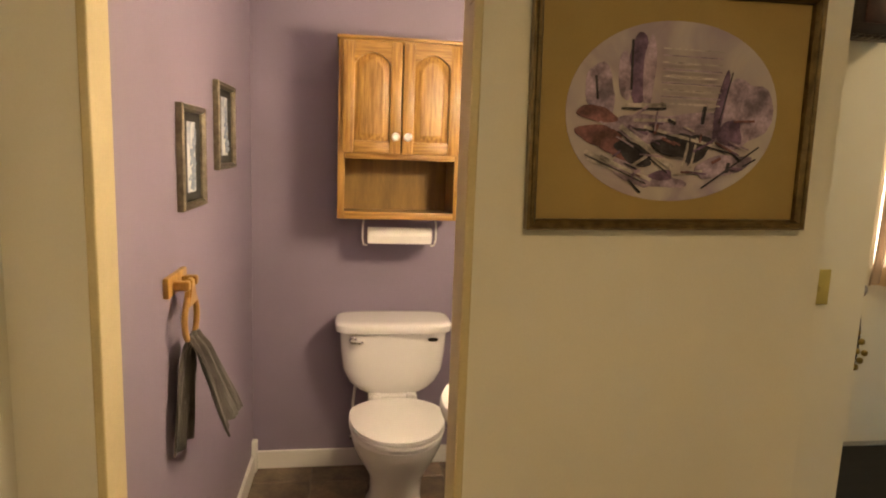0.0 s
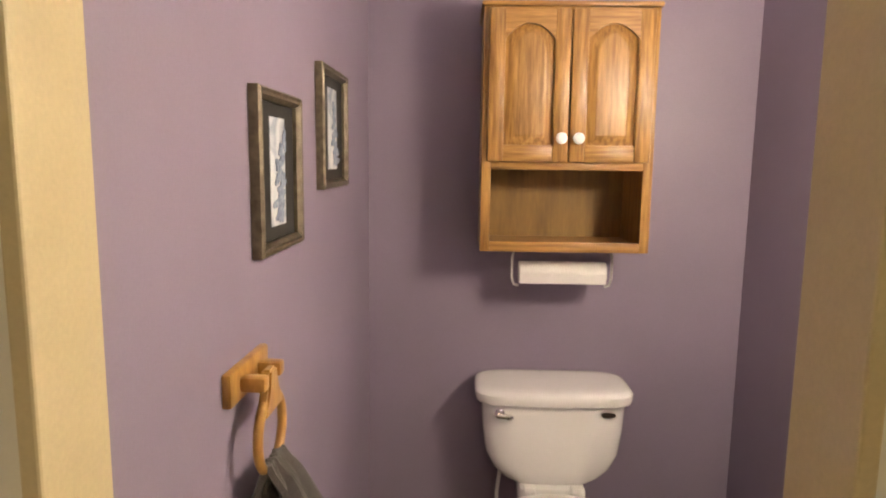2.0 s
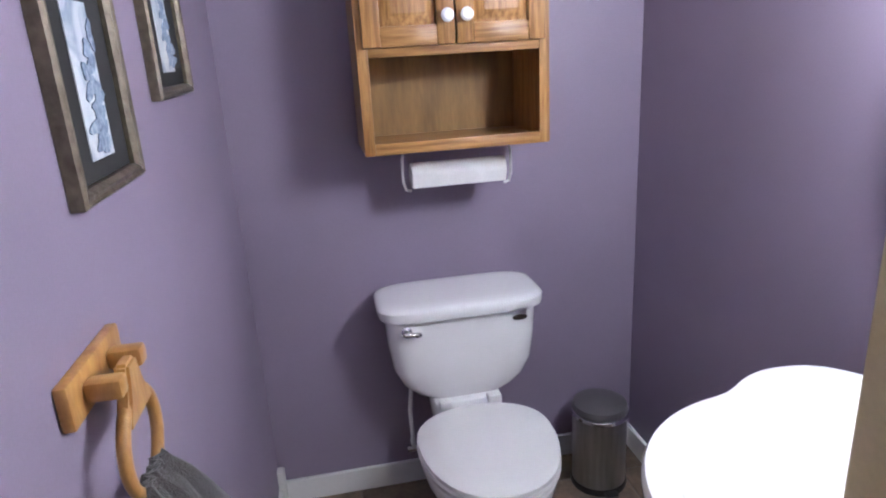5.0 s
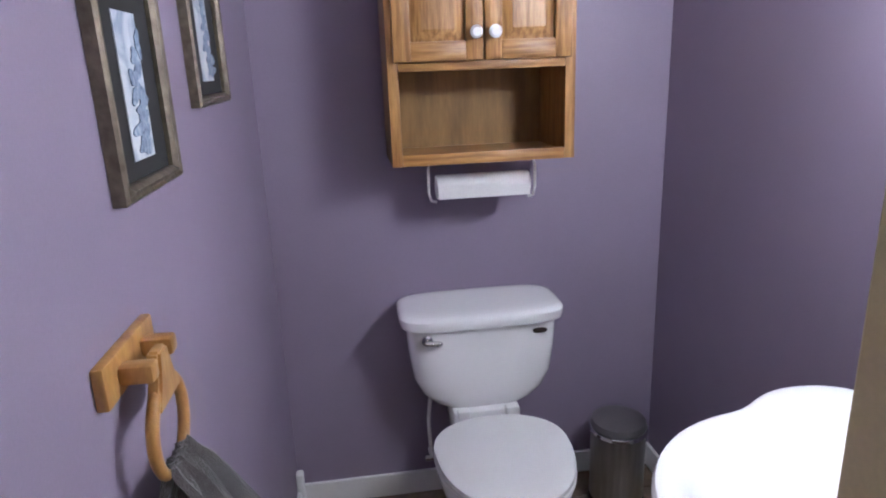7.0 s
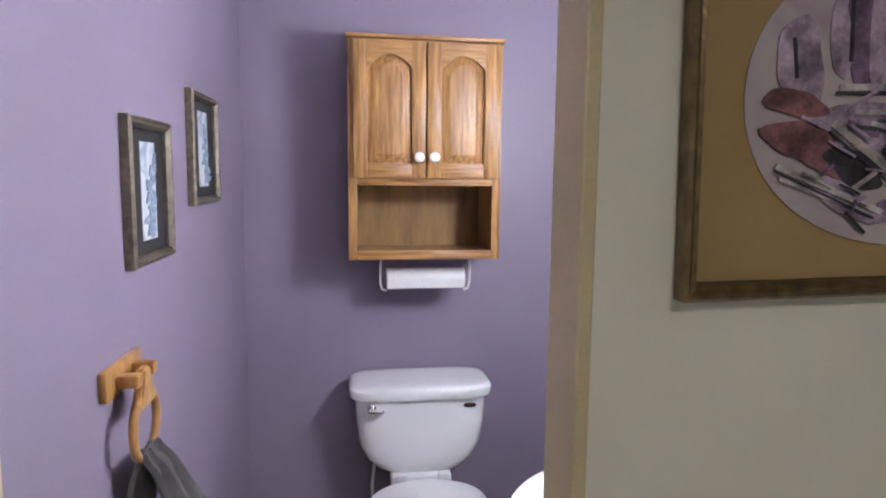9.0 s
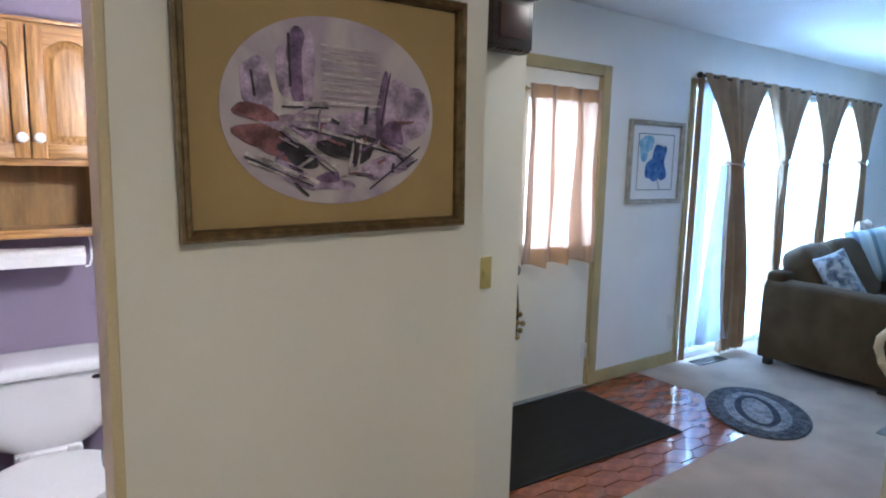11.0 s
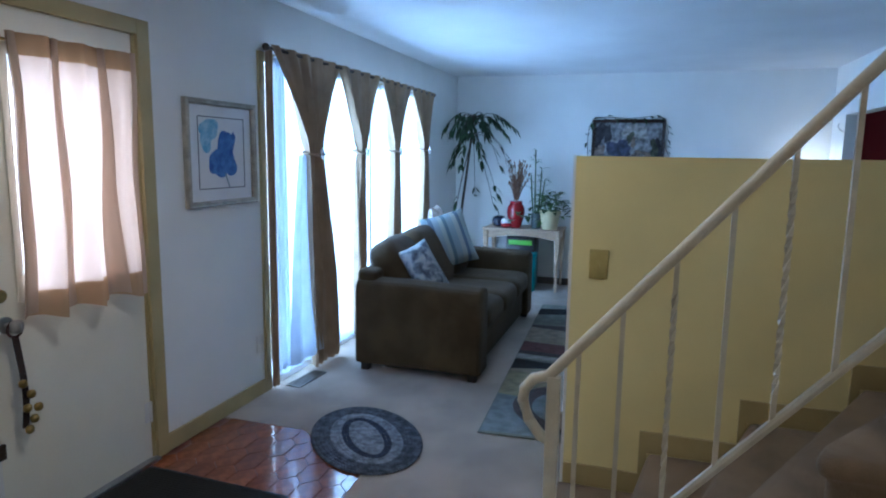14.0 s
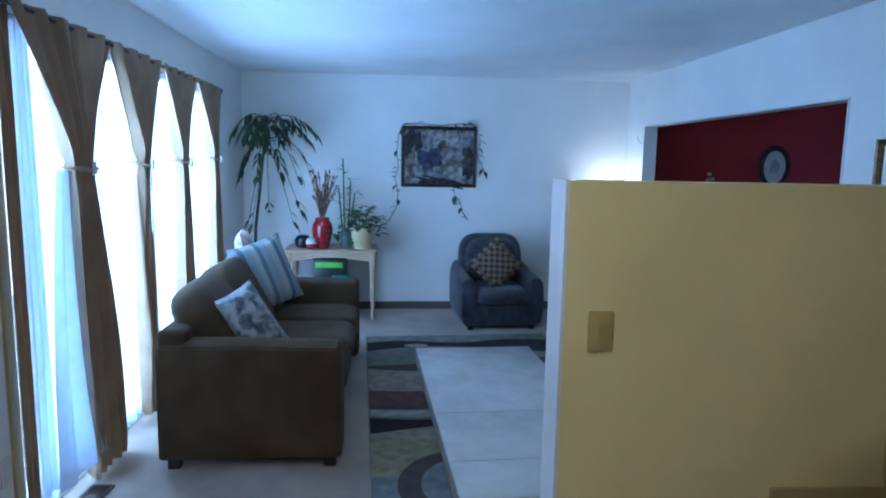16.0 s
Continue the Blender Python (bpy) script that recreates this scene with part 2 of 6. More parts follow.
# ---- mesh helpers ----
def box(bm, x0, x1, y0, y1, z0, z1, bevel=0.0, seg=2):
    g = bmesh.ops.create_cube(bm, size=1.0, matrix=Matrix.Translation(((x0 + x1) / 2, (y0 + y1) / 2, (z0 + z1) / 2)) @ Matrix.Diagonal((abs(x1 - x0), abs(y1 - y0), abs(z1 - z0), 1)))
    if bevel:
        es = list({e for v in g["verts"] for e in v.link_edges})
        bmesh.ops.bevel(bm, geom=es, offset=bevel, segments=seg, profile=0.5, affect="EDGES")
    return bm


def prism(bm, pts, z0, z1):
    """An upright solid over a plan outline, counter-clockwise."""
    lo = [bm.verts.new((x, y, z0)) for x, y in pts]
    hi = [bm.verts.new((x, y, z1)) for x, y in pts]
    bm.faces.new(lo[::-1])
    bm.faces.new(hi)
    for i in range(len(pts)):
        j = (i + 1) % len(pts)
        bm.faces.new((lo[i], lo[j], hi[j], hi[i]))
    return bm


def loft(bm, rings, cap0=True, cap1=True):
    rows = [[bm.verts.new(p) for p in r] for r in rings]
    k = len(rows[0])
    for a, b in zip(rows, rows[1:]):
        for i in range(k):
            bm.faces.new((a[i], a[(i + 1) % k], b[(i + 1) % k], b[i]))
    if cap0:
        bm.faces.new(rows[0][::-1])
    if cap1:
        bm.faces.new(rows[-1])
    return bm


def oval(cx, cy, z, a, b, n=2.0, k=32):
    """A ring: a superellipse, rounder or squarer by n."""
    out = []
    for i in range(k):
        t = 2 * math.pi * i / k
        c, s = math.cos(t), math.sin(t)
        out.append((cx + a * math.copysign(abs(c) ** (2 / n), c), cy + b * math.copysign(abs(s) ** (2 / n), s), z))
    return out


def lathe(bm, prof, k=24, c=(0, 0)):
    return loft(bm, [oval(c[0], c[1], z, max(r, 0.0005), max(r, 0.0005), 2, k) for r, z in prof])


def tube(bm, pts, r, k=8, taper=None):
    pts = [Vector(p) for p in pts]
    rings = []
    up = Vector((0.13, 0.27, 1)).normalized()
    for i, p in enumerate(pts):
        d = (pts[min(i + 1, len(pts) - 1)] - pts[max(i - 1, 0)]).normalized()
        a = d.cross(up)
        a = a.normalized() if a.length > 0.05 else d.cross(Vector((1, 0, 0))).normalized()
        b = d.cross(a)
        q = r * (1 + ((taper or 1) - 1) * i / (len(pts) - 1))
        rings.append([p + q * (math.cos(2 * math.pi * j / k) * a + math.sin(2 * math.pi * j / k) * b) for j in range(k)])
    return loft(bm, rings)


def rod(bm, p0, p1, r, k=10, taper=None):
    return tube(bm, [p0, p1], r, k, taper)


def puff(bm, cx, cy, cz, a, b, c, e=0.45, k=20, m=None):
    """A stuffed cushion."""
    f = lambda v, p: math.copysign(abs(v) ** p, v)
    rings = []
    for i in range(1, k // 2):
        ph = -math.pi / 2 + math.pi * i / (k // 2)
        rings.append([Vector((a * f(math.cos(ph), e) * f(math.cos(2 * math.pi * j / k), e), b * f(math.cos(ph), e) * f(math.sin(2 * math.pi * j / k), e), c * f(math.sin(ph), 0.75))) for j in range(k)])
    m = m or Matrix()
    return loft(bm, [[m @ v + Vector((cx, cy, cz)) for v in r] for r in rings])


def sheet(bm, f, nu, nv):
    g = [[bm.verts.new(f(i / nu, j / nv)) for j in range(nv + 1)] for i in range(nu + 1)]
    for i in range(nu):
        for j in range(nv):
            bm.faces.new((g[i][j], g[i + 1][j], g[i + 1][j + 1], g[i][j + 1]))
    return bm


def thick(bm, d):
    bmesh.ops.recalc_face_normals(bm, faces=bm.faces[:])
    bmesh.ops.solidify(bm, geom=bm.faces[:], thickness=d)
    return bm


def B():
    return bmesh.new()


def mesh_of(name, bm, material, smooth):
    bmesh.ops.recalc_face_normals(bm, faces=bm.faces[:])
    me = bpy.data.meshes.new(name)
    bm.to_mesh(me)
    bm.free()
    me.materials.append(material)
    if smooth:
        me.shade_smooth()
        me.set_sharp_from_angle(angle=radians(38))
    return me


def part(name, bm, material, parent, label="", smooth=True):
    ob = new(name, mesh_of(name, bm, material, smooth))
    ob.parent = parent
    return tagged(ob, label)


def thing(name, label, category, m=None, group=""):
    ob = new(name)
    ob.empty_display_size = 0.05
    if m is not None:
        ob.matrix_world = m
    return tagged(ob, label, category, group)


def struct(name, bm, material, label, category, smooth=False):
    ob = new(name, mesh_of(name, bm, material, smooth))
    return tagged(ob, label, category, "", "structure")


def single(name, bm, material, label, category, m=None, smooth=True, group=""):
    ob = new(name, mesh_of(name, bm, material, smooth))
    if m is not None:
        ob.matrix_world = m
    return tagged(ob, label, category, group)


def loose(name, material, bm, smooth=True):
    """Mesh data to share between alike pieces."""
    return mesh_of(name, bm, material, smooth)


# ---- large structure ----
def left_x(y):
    return -0.115 + 0.02 * (y - 1.9)


def wall_boxes(name, boxes, material, label):
    bm = B()
    for b in boxes:
        box(bm, *b)
    return struct(name, bm, material, label, "wall")


tagged(struct("ground", box(B(), -30, 40, 3.62, 60, -0.4, -0.3), mat("pale_ground", (0.35, 0.34, 0.31), 0.9), "pale sunlit ground outside the window", "ground"), kind="structure")
struct("backdrop", box(B(), -2, 14, 7.0, 7.05, -0.3, 6), BACKDROP, "plain bright sky outside the front window", "backdrop")
struct("subfloor", box(B(), -0.5, 9.0, -3.2, 3.6, -0.12, -0.016), GROUT, "plain subfloor under carpet and tiles", "floor")
FOYER = [(CLOSET_X, NORTH), (CLOSET_X, 2.355), (3.1, 2.40), (3.80, 2.44), (4.15, 2.95), (4.15, NORTH)]
struct("floor", prism(B(), [(-0.27, -1.3), (LIV_X, -1.3), (LIV_X, -3.0), (FAR, -3.0), (FAR, NORTH)] + FOYER[:0:-1] + [(CLOSET_X, CLOSET_Y), (HALL_END, CLOSET_Y), (HALL_END, HALL_Y), (-0.27, HALL_Y)], -0.02, 0.0), CARPET, "beige cut-pile carpet through hall and living room", "carpet")
struct("ceiling", box(B(), -0.5, 9.0, -3.2, 3.6, CEIL, CEIL + 0.12), CEILING, "white textured ceiling over all rooms", "ceiling")
H2 = HALL_Y + HALL_T
wall_boxes("wall_hall", [(-0.39, DOOR_L - 0.018, HALL_Y, H2, 0, CEIL), (DOOR_L - 0.018, DOOR_R + 0.018, HALL_Y, H2, 2.05, CEIL), (DOOR_R + 0.018, HALL_END, HALL_Y, H2, 0, CEIL)], WALL, "eggshell painted hall wall with a doorway")
wall_boxes("wall_bath_front", [(DOOR_R + 0.02, BATH_R, H2, H2 + 0.012, 0, CEIL), (DOOR_L + 0.005, DOOR_R + 0.02, H2, H2 + 0.012, 2.05, CEIL)], PURPLE, "lilac painted wall beside the bathroom doorway")
struct("wall_bath_left", prism(B(), [(left_x(H2), H2 + 0.001), (left_x(BACK_Y), BACK_Y), (left_x(BACK_Y) - 0.14, BACK_Y), (left_x(H2) - 0.14, H2 + 0.001)], 0, CEIL), PURPLE, "lilac painted bathroom side wall", "wall")
wall_boxes("wall_bath_back", [(-0.3, BATH_R + 0.03, BACK_Y, BACK_Y + 0.15, 0, CEIL)], PURPLE, "lilac painted bathroom back wall", )
wall_boxes("wall_bath_right", [(BATH_R, BATH_R + 0.03, H2 + 0.001, BACK_Y, 0, CEIL)], PURPLE, "lilac painted wall behind the washbasin")
wall_boxes("wall_hall_end", [(BATH_R + 0.031, HALL_END, H2 + 0.001, CLOSET_Y + 0.1, 0, CEIL)], WALL, "eggshell painted end of the hall wall")
wall_boxes("wall_closet", [(HALL_END + 0.001, CLOSET_X, CLOSET_Y, CLOSET_Y + 0.1, 0, CEIL), (CLOSET_X - 0.1, CLOSET_X, CLOSET_Y + 0.1, NORTH, 0, CEIL)], WALL, "eggshell painted closet wall beside the front door")
wall_boxes("wall_hall_side", [(-0.39, -0.27, -1.3, HALL_Y, 0, CEIL)], WALL, "eggshell painted hall side wall")
wall_boxes("wall_hall_back", [(-0.39, LIV_X, -1.42, -1.3, 0, CEIL)], WALL, "plain wall that closes the hall behind")
DX0, DX1 = 2.05, 3.62
WX0, WX1, WZ0, WZ1 = 4.63, 7.58, 0.08, 2.05
wall_boxes("wall_north", [(BATH_R + 0.031, DX0, NORTH, NORTH + 0.14, 0, CEIL), (DX0, DX1, NORTH, NORTH + 0.14, 2.05, CEIL), (DX1, WX0, NORTH, NORTH + 0.14, 0, CEIL), (WX0, WX1, NORTH, NORTH + 0.14, WZ1, CEIL), (WX0, WX1, NORTH, NORTH + 0.14, 0, WZ0), (WX1, FAR + 0.12, NORTH, NORTH + 0.14, 0, CEIL)], WALL_LIV, "white front wall with door and window openings")
wall_boxes("wall_far", [(FAR, FAR + 0.12, SOUTH - 0.06, NORTH, 0, CEIL)], WALL_LIV, "white living room end wall")
wall_boxes("wall_dining", [(FAR, FAR + 0.12, -3.0, SOUTH - 0.06, 0, CEIL)], RED, "deep red painted dining room wall")
wall_boxes("wall_dining_back", [(LIV_X - 0.1, FAR + 0.12, -3.12, -3.0, 0, CEIL)], WALL_LIV, "plain wall that closes the dining room")
wall_boxes("wall_dining_side", [(LIV_X - 0.1, LIV_X, -3.0, -1.421, 0, CEIL)], WALL_LIV, "plain side wall of the dining room")
OX0, OX1, OZ = 5.42, 8.28, 1.96
wall_boxes("wall_south", [(LIV_X, OX0, SOUTH - 0.12, SOUTH, 0, CEIL), (OX0, OX1, SOUTH - 0.12, SOUTH, OZ, CEIL), (OX1, FAR, SOUTH - 0.12, SOUTH, 0, CEIL)], WALL_LIV, "white living room wall with a wide opening to the dining room")
wall_boxes("wall_half", [(HALF_X, LIV_X, -1.3, HALF_END, 0, 1.518)], YELLOW, "cream yellow half wall beside the stairs")
wall_boxes("trim_half_wall_end", [(HALF_X - 0.002, LIV_X + 0.005, HALF_END, HALF_END + 0.012, 0.0, 1.521)], WHITE_TRIM, "white painted end board of the half wall")
wall_boxes("wall_stair", [(HALF_X, LIV_X, -1.3, SOUTH - 0.05, 1.519, CEIL)], WALL, "eggshell wall above the stairs")

# doorway lining, skirtings and casings
bm = B()
box(bm, DOOR_L - 0.018, DOOR_L, HALL_Y - 0.006, H2 + 0.014, 0, 2.03, 0.003)
box(bm, DOOR_R, DOOR_R + 0.018, HALL_Y - 0.006, H2 + 0.014, 0, 2.03, 0.003)
box(bm, DOOR_L - 0.018, DOOR_R + 0.018, HALL_Y - 0.006, H2 + 0.014, 2.03, 2.048, 0.003)
frame_bath = struct("trim_bath_doorway", bm, JAMB, "ochre painted lining of the bathroom doorway", "door frame")
for z in (0.28, 1.74):
    bm = B()
    box(bm, DOOR_R - 0.003, DOOR_R + 0.0, HALL_Y - 0.002, HALL_Y + 0.034, z, z + 0.09, 0.001)
    rod(bm, (DOOR_R - 0.004, HALL_Y - 0.008, z), (DOOR_R - 0.004, HALL_Y - 0.008, z + 0.09), 0.005)
    part("hinge", bm, JAMB, frame_bath, "painted-over door hinge")
bm = B()
box(bm, left_x(BACK_Y), BATH_R, BACK_Y - 0.013, BACK_Y, 0, 0.085, 0.003)
struct("baseboard_bath_back", bm, WHITE_TRIM, "white painted skirting along the bathroom back wall", "skirting")
bm = B()
prism(bm, [(left_x(H2), H2 + 0.02), (left_x(BACK_Y), BACK_Y), (left_x(BACK_Y) + 0.014, BACK_Y - 0.014), (left_x(H2) + 0.014, H2 + 0.02)], 0, 0.085)
box(bm, left_x(3.4), left_x(3.4) + 0.024, 3.41, 3.446, 0, 0.15, 0.006)
struct("baseboard_bath_left", bm, WHITE_TRIM, "white painted skirting with a corner block", "skirting")
struct("baseboard_bath_right", box(B(), BATH_R - 0.013, BATH_R, H2 + 0.02, BACK_Y - 0.014, 0, 0.085, 0.003), WHITE_TRIM, "white painted skirting below the washbasin", "skirting")
struct("baseboard_north", box(B(), 3.692, 4.57, NORTH - 0.014, NORTH, 0, 0.09, 0.003), TRIM_TAN, "tan painted skirting beside the front door", "skirting")
struct("baseboard_far", box(B(), FAR - 0.013, FAR, SOUTH, NORTH, 0, 0.08, 0.003), mat("brown_skirting", (0.13, 0.10, 0.075), 0.5), "brown skirting along the end wall", "skirting")
struct("baseboard_north_far", box(B(), 7.66, FAR - 0.02, NORTH - 0.013, NORTH, 0, 0.08, 0.003), TRIM_TAN, "tan skirting behind the sofa", "skirting")
bm = B()
box(bm, DX1 - 0.006, DX1 + 0.07, NORTH - 0.02, NORTH, 0, 2.1, 0.004)
box(bm, DX0 - 0.07, DX0 + 0.006, NORTH - 0.02, NORTH, 0, 2.1, 0.004)
box(bm, DX0 + 0.006, DX1 - 0.006, NORTH - 0.02, NORTH, 2.03, 2.1, 0.004)
box(bm, DX1 - 0.02, DX1, NORTH, NORTH + 0.1, 0, 2.04)
box(bm, DX0, DX0 + 0.02, NORTH, NORTH + 0.1, 0, 2.04)
box(bm, DX0 + 0.02, DX1 - 0.02, NORTH, NORTH + 0.1, 2.03, 2.05)
struct("trim_front_door", bm, TRIM_TAN, "tan painted casing round the front door", "door frame")
struct("trim_threshold", box(B(), DX0, DX1, NORTH - 0.03, NORTH + 0.1, -0.016, 0.012, 0.004), STEEL, "metal threshold under the front door", "threshold")
bm = B()
box(bm, OX0 - 0.0, OX0 + 0.012, SOUTH - 0.125, SOUTH + 0.006, 0, OZ)
box(bm, OX1 - 0.012, OX1, SOUTH - 0.125, SOUTH + 0.006, 0, OZ)
box(bm, OX0 + 0.012, OX1 - 0.012, SOUTH - 0.125, SOUTH + 0.006, OZ - 0.012, OZ)
struct("trim_dining_opening", bm, WHITE_TRIM, "white edge of the dining room opening", "trim")


# front door: two leaves, each with a glazed opening
def door_leaf(x0, x1, name, knob_x, hinge_x):
    gx0, gx1, gz0, gz1 = x0 + 0.155, x1 - 0.12, 0.96, 1.86
    y0, y1 = NORTH + 0.004, NORTH + 0.044
    bm = B()
    for b in ((x0, gx0, y0, y1, 0.014, 2.03), (gx1, x1, y0, y1, 0.014, 2.03), (gx0, gx1, y0, y1, 0.014, gz0), (gx0, gx1, y0, y1, gz1, 2.03)):
        box(bm, *b)
    leaf = struct(name, bm, DOOR_WHITE, "cream painted front door leaf with a glazed upper half", "door")
    bm = B()
    for b in ((gx0 - 0.03, gx0 + 0.004, gz0 - 0.03, gz1 + 0.03), (gx1 - 0.004, gx1 + 0.03, gz0 - 0.03, gz1 + 0.03), (gx0, gx1, gz0 - 0.03, gz0 + 0.004), (gx0, gx1, gz1 - 0.004, gz1 + 0.03)):
        box(bm, b[0], b[1], y0 - 0.008, y0 - 0.001, b[2], b[3], 0.003)
    part("lite_moulding", bm, DOOR_WHITE, leaf)
    pane = part("pane", box(B(), gx0, gx1, y0 + 0.016, y0 + 0.02, gz0, gz1), GLASS, leaf, "clear glass pane")
    pane.visible_shadow = False
    bm = B()
    rod(bm, (knob_x, y0, 0.86), (knob_x, y0 - 0.045, 0.86), 0.011)
    puff(bm, knob_x, y0 - 0.06, 0.86, 0.027, 0.02, 0.027, 1.0, 16)
    k2 = part("knob", bm, STEEL, leaf, "satin nickel door knob")
    bm = B()
    lathe(bm, [(0.032, 0), (0.032, 0.006), (0.012, 0.01)], 20)
    bm.transform(pose(knob_x, y0, 0.86, 90))
    part("rose", bm, STEEL, k2)
    for z in (0.25, 1.04, 1.85):
        bm = B()
        box(bm, hinge_x - 0.02, hinge_x + 0.012, y0 - 0.004, y0 - 0.001, z - 0.05, z + 0.05, 0.001)
        rod(bm, (hinge_x + 0.014, y0 - 0.008, z - 0.05), (hinge_x + 0.014, y0 - 0.008, z + 0.05), 0.007)
        part("hinge", bm, WHITE_TRIM, leaf, "white painted hinge")
    return leaf


GLASS = bpy.data.materials.new("clear_glass")
GLASS.use_nodes = True
gb = GLASS.node_tree.nodes["Principled BSDF"]
gb.inputs["Transmission Weight"].default_value, gb.inputs["Roughness"].default_value, gb.inputs["IOR"].default_value = 1.0, 0.02, 1.05
SEAM = 2.832
leaf_r = door_leaf(SEAM + 0.003, 3.597, "door_1", 2.903, 3.58)
leaf_l = door_leaf(2.073, SEAM - 0.003, "door_2", 2.752, 2.093)
bm = B()
lathe(bm, [(0.025, 0), (0.025, 0.012), (0.018, 0.02)], 20)
bm.transform(pose(2.888, NORTH + 0.003, 0.973, 90))
part("deadbolt", bm, BRASS, leaf_r, "round deadbolt turn plate")
bm = B()
for x in (SEAM - 0.012, SEAM + 0.012):
    box(bm, x - 0.009, x + 0.009, NORTH - 0.014, NORTH + 0.002, 1.612, 1.672, 0.003)
box(bm, SEAM - 0.15, SEAM - 0.01, NORTH - 0.01, NORTH + 0.002, 1.629, 1.655, 0.004)
part("slide_bolt", bm, STEEL, leaf_l, "steel sliding bolt")
bm = B()
box(bm, SEAM - 0.15, SEAM - 0.01, NORTH - 0.01, NORTH + 0.002, 0.365, 0.393, 0.004)
box(bm, SEAM - 0.018, SEAM + 0.022, NORTH - 0.016, NORTH + 0.002, 0.355, 0.415, 0.003)
part("foot_bolt", bm, DARK_METAL, leaf_l, "dark foot bolt")
bm = B()
box(bm, SEAM - 0.012, SEAM + 0.008, NORTH - 0.006, NORTH + 0.003, 0.02, 0.80, 0.003)
part("weather_strip", bm, WHITE_TRIM, leaf_l, "white strip over the meeting edge")

# window
bm = B()
fy0, fy1 = NORTH + 0.05, NORTH + 0.1
for x in (WX0, WX1 - 0.05):
    box(bm, x, x + 0.05, fy0, fy1, WZ0, WZ1, 0.003)
box(bm, WX0 + 0.05, WX1 - 0.05, fy0, fy1, WZ1 - 0.05, WZ1, 0.003)
box(bm, WX0 + 0.05, WX1 - 0.05, fy0, fy1, WZ0, WZ0 + 0.05, 0.003)
win = struct("window_1", bm, WHITE_TRIM, "wide floor-length front window with four lights", "window")
cell = (WX1 - WX0 - 0.1) / 4
for i in range(1, 4):
    x = WX0 + 0.05 + cell * i
    part("mullion", box(B(), x - 0.02, x + 0.02, fy0, fy1, WZ0 + 0.05, WZ1 - 0.05, 0.003), WHITE_TRIM, win)
for i in range(4):
    x = WX0 + 0.05 + cell * i
    p = part("pane", box(B(), x + 0.02, x + cell - 0.02, fy0 + 0.02, fy0 + 0.025, WZ0 + 0.05, WZ1 - 0.05), GLASS, win)
    p.visible_shadow = False
struct("trim_window", box(box(B(), WX0 - 0.06, WX0, NORTH - 0.016, NORTH, 0.0, WZ1 + 0.06, 0.003), WX0, WX1, NORTH - 0.016, NORTH, WZ1, WZ1 + 0.06, 0.003), TRIM_TAN, "tan casing round the front window", "window frame")

# stairs
RISE = 0.178
NX = 2.66
near_y = lambda k: 1.476 - 0.153 * (k - 1)
far_y = lambda k: 1.512 - 0.352 * (k - 1)
bm = B()
for k in range(1, 9):
    prism(bm, [(NX + 0.014, near_y(k) - 0.12), (NX + 0.014, -1.3), (HALF_X - 0.001, -1.3), (HALF_X - 0.001, far_y(k) - 0.12)], RISE * (k - 1) - 0.165 if k > 1 else 0.0, RISE * k - 0.165)
stairs = struct("stairs", bm, WALL, "carpeted stairs rising between the iron rail and half wall", "stairs")
for k in range(1, 9):
    z, a, b = RISE * k, near_y(k), far_y(k)
    e = near_y(k + 1) - 0.05 if k < 8 else -1.3
    f = far_y(k + 1) - 0.05 if k < 8 else -1.3
    bm = B()
    rings = []
    lows = [(z - RISE - (0.0 if k == 1 else 0.02), 0.03), (z - 0.075, 0.03), (z - 0.06, 0.022)]
    for zz, d in lows + [(z - 0.03 + 0.03 * math.sin(q_), 0.03 - 0.03 * math.cos(q_)) for q_ in (-0.8, -0.3, 0.2, 0.6, 1.0, 1.35)]:
        slope = (b - a) / (HALF_X - 0.014 - NX)
        r = 0.065
        arc = [(NX + d + r - r * math.cos(w), a - d - r + r * math.sin(w) + slope * (r - r * math.cos(w))) for w in [math.pi / 2 * i / 7 for i in range(8)]]
        rings.append([(x, y, zz) for x, y in [(HALF_X - 0.014, f), (NX + d, e)] + arc + [(HALF_X - 0.014, b - d)]])
    loft(bm, rings)
    part("carpet_step", bm, STAIR_CARPET, stairs)
bm = B()
for k in range(1, 8):
    z, b, f = RISE * k, min(far_y(k), HALF_END - 0.001), far_y(k + 1)
    box(bm, HALF_X - 0.012, HALF_X, f, b, z, z + 0.085)
    if k > 1:
        box(bm, HALF_X - 0.012, HALF_X, b, b + 0.03, z - RISE + 0.085, z + 0.085)
struct("baseboard_stairs", bm, TRIM_TAN, "tan skirting stepping up the half wall", "skirting")

# iron rail
RX, RY = 2.70, 1.36
top_z = lambda y: 0.985 + 1.148 * (1.42 - y)
rail = thing("stair_railing", "cream painted iron stair railing with twisted and plain balusters", "railing", pose(RX, RY, 0))
bm = B()
pts = [(0, 0.045, 0.815), (0, 0.075, 0.83), (0, 0.105, 0.868), (0, 0.121, 0.915), (0, 0.118, 0.945), (0, 0.095, 0.975)] + [(0, 0.06 - 0.1 * i, top_z(RY + 0.06 - 0.1 * i)) for i in range(0, 14)]
tube(bm, pts, 0.0145, 10)
part("handrail", bm, RAIL_PAINT, rail)
part("bottom_rail", tube(B(), [(0, 0.04, top_z(RY + 0.04) - 0.62), (0, -1.25, top_z(RY - 1.25) - 0.62)], 0.011, 8), RAIL_PAINT, rail)
part("newel", box(B(), -0.016, 0.016, 0.03, 0.062, 0.0, top_z(RY + 0.05) - 0.01, 0.003), RAIL_PAINT, rail)


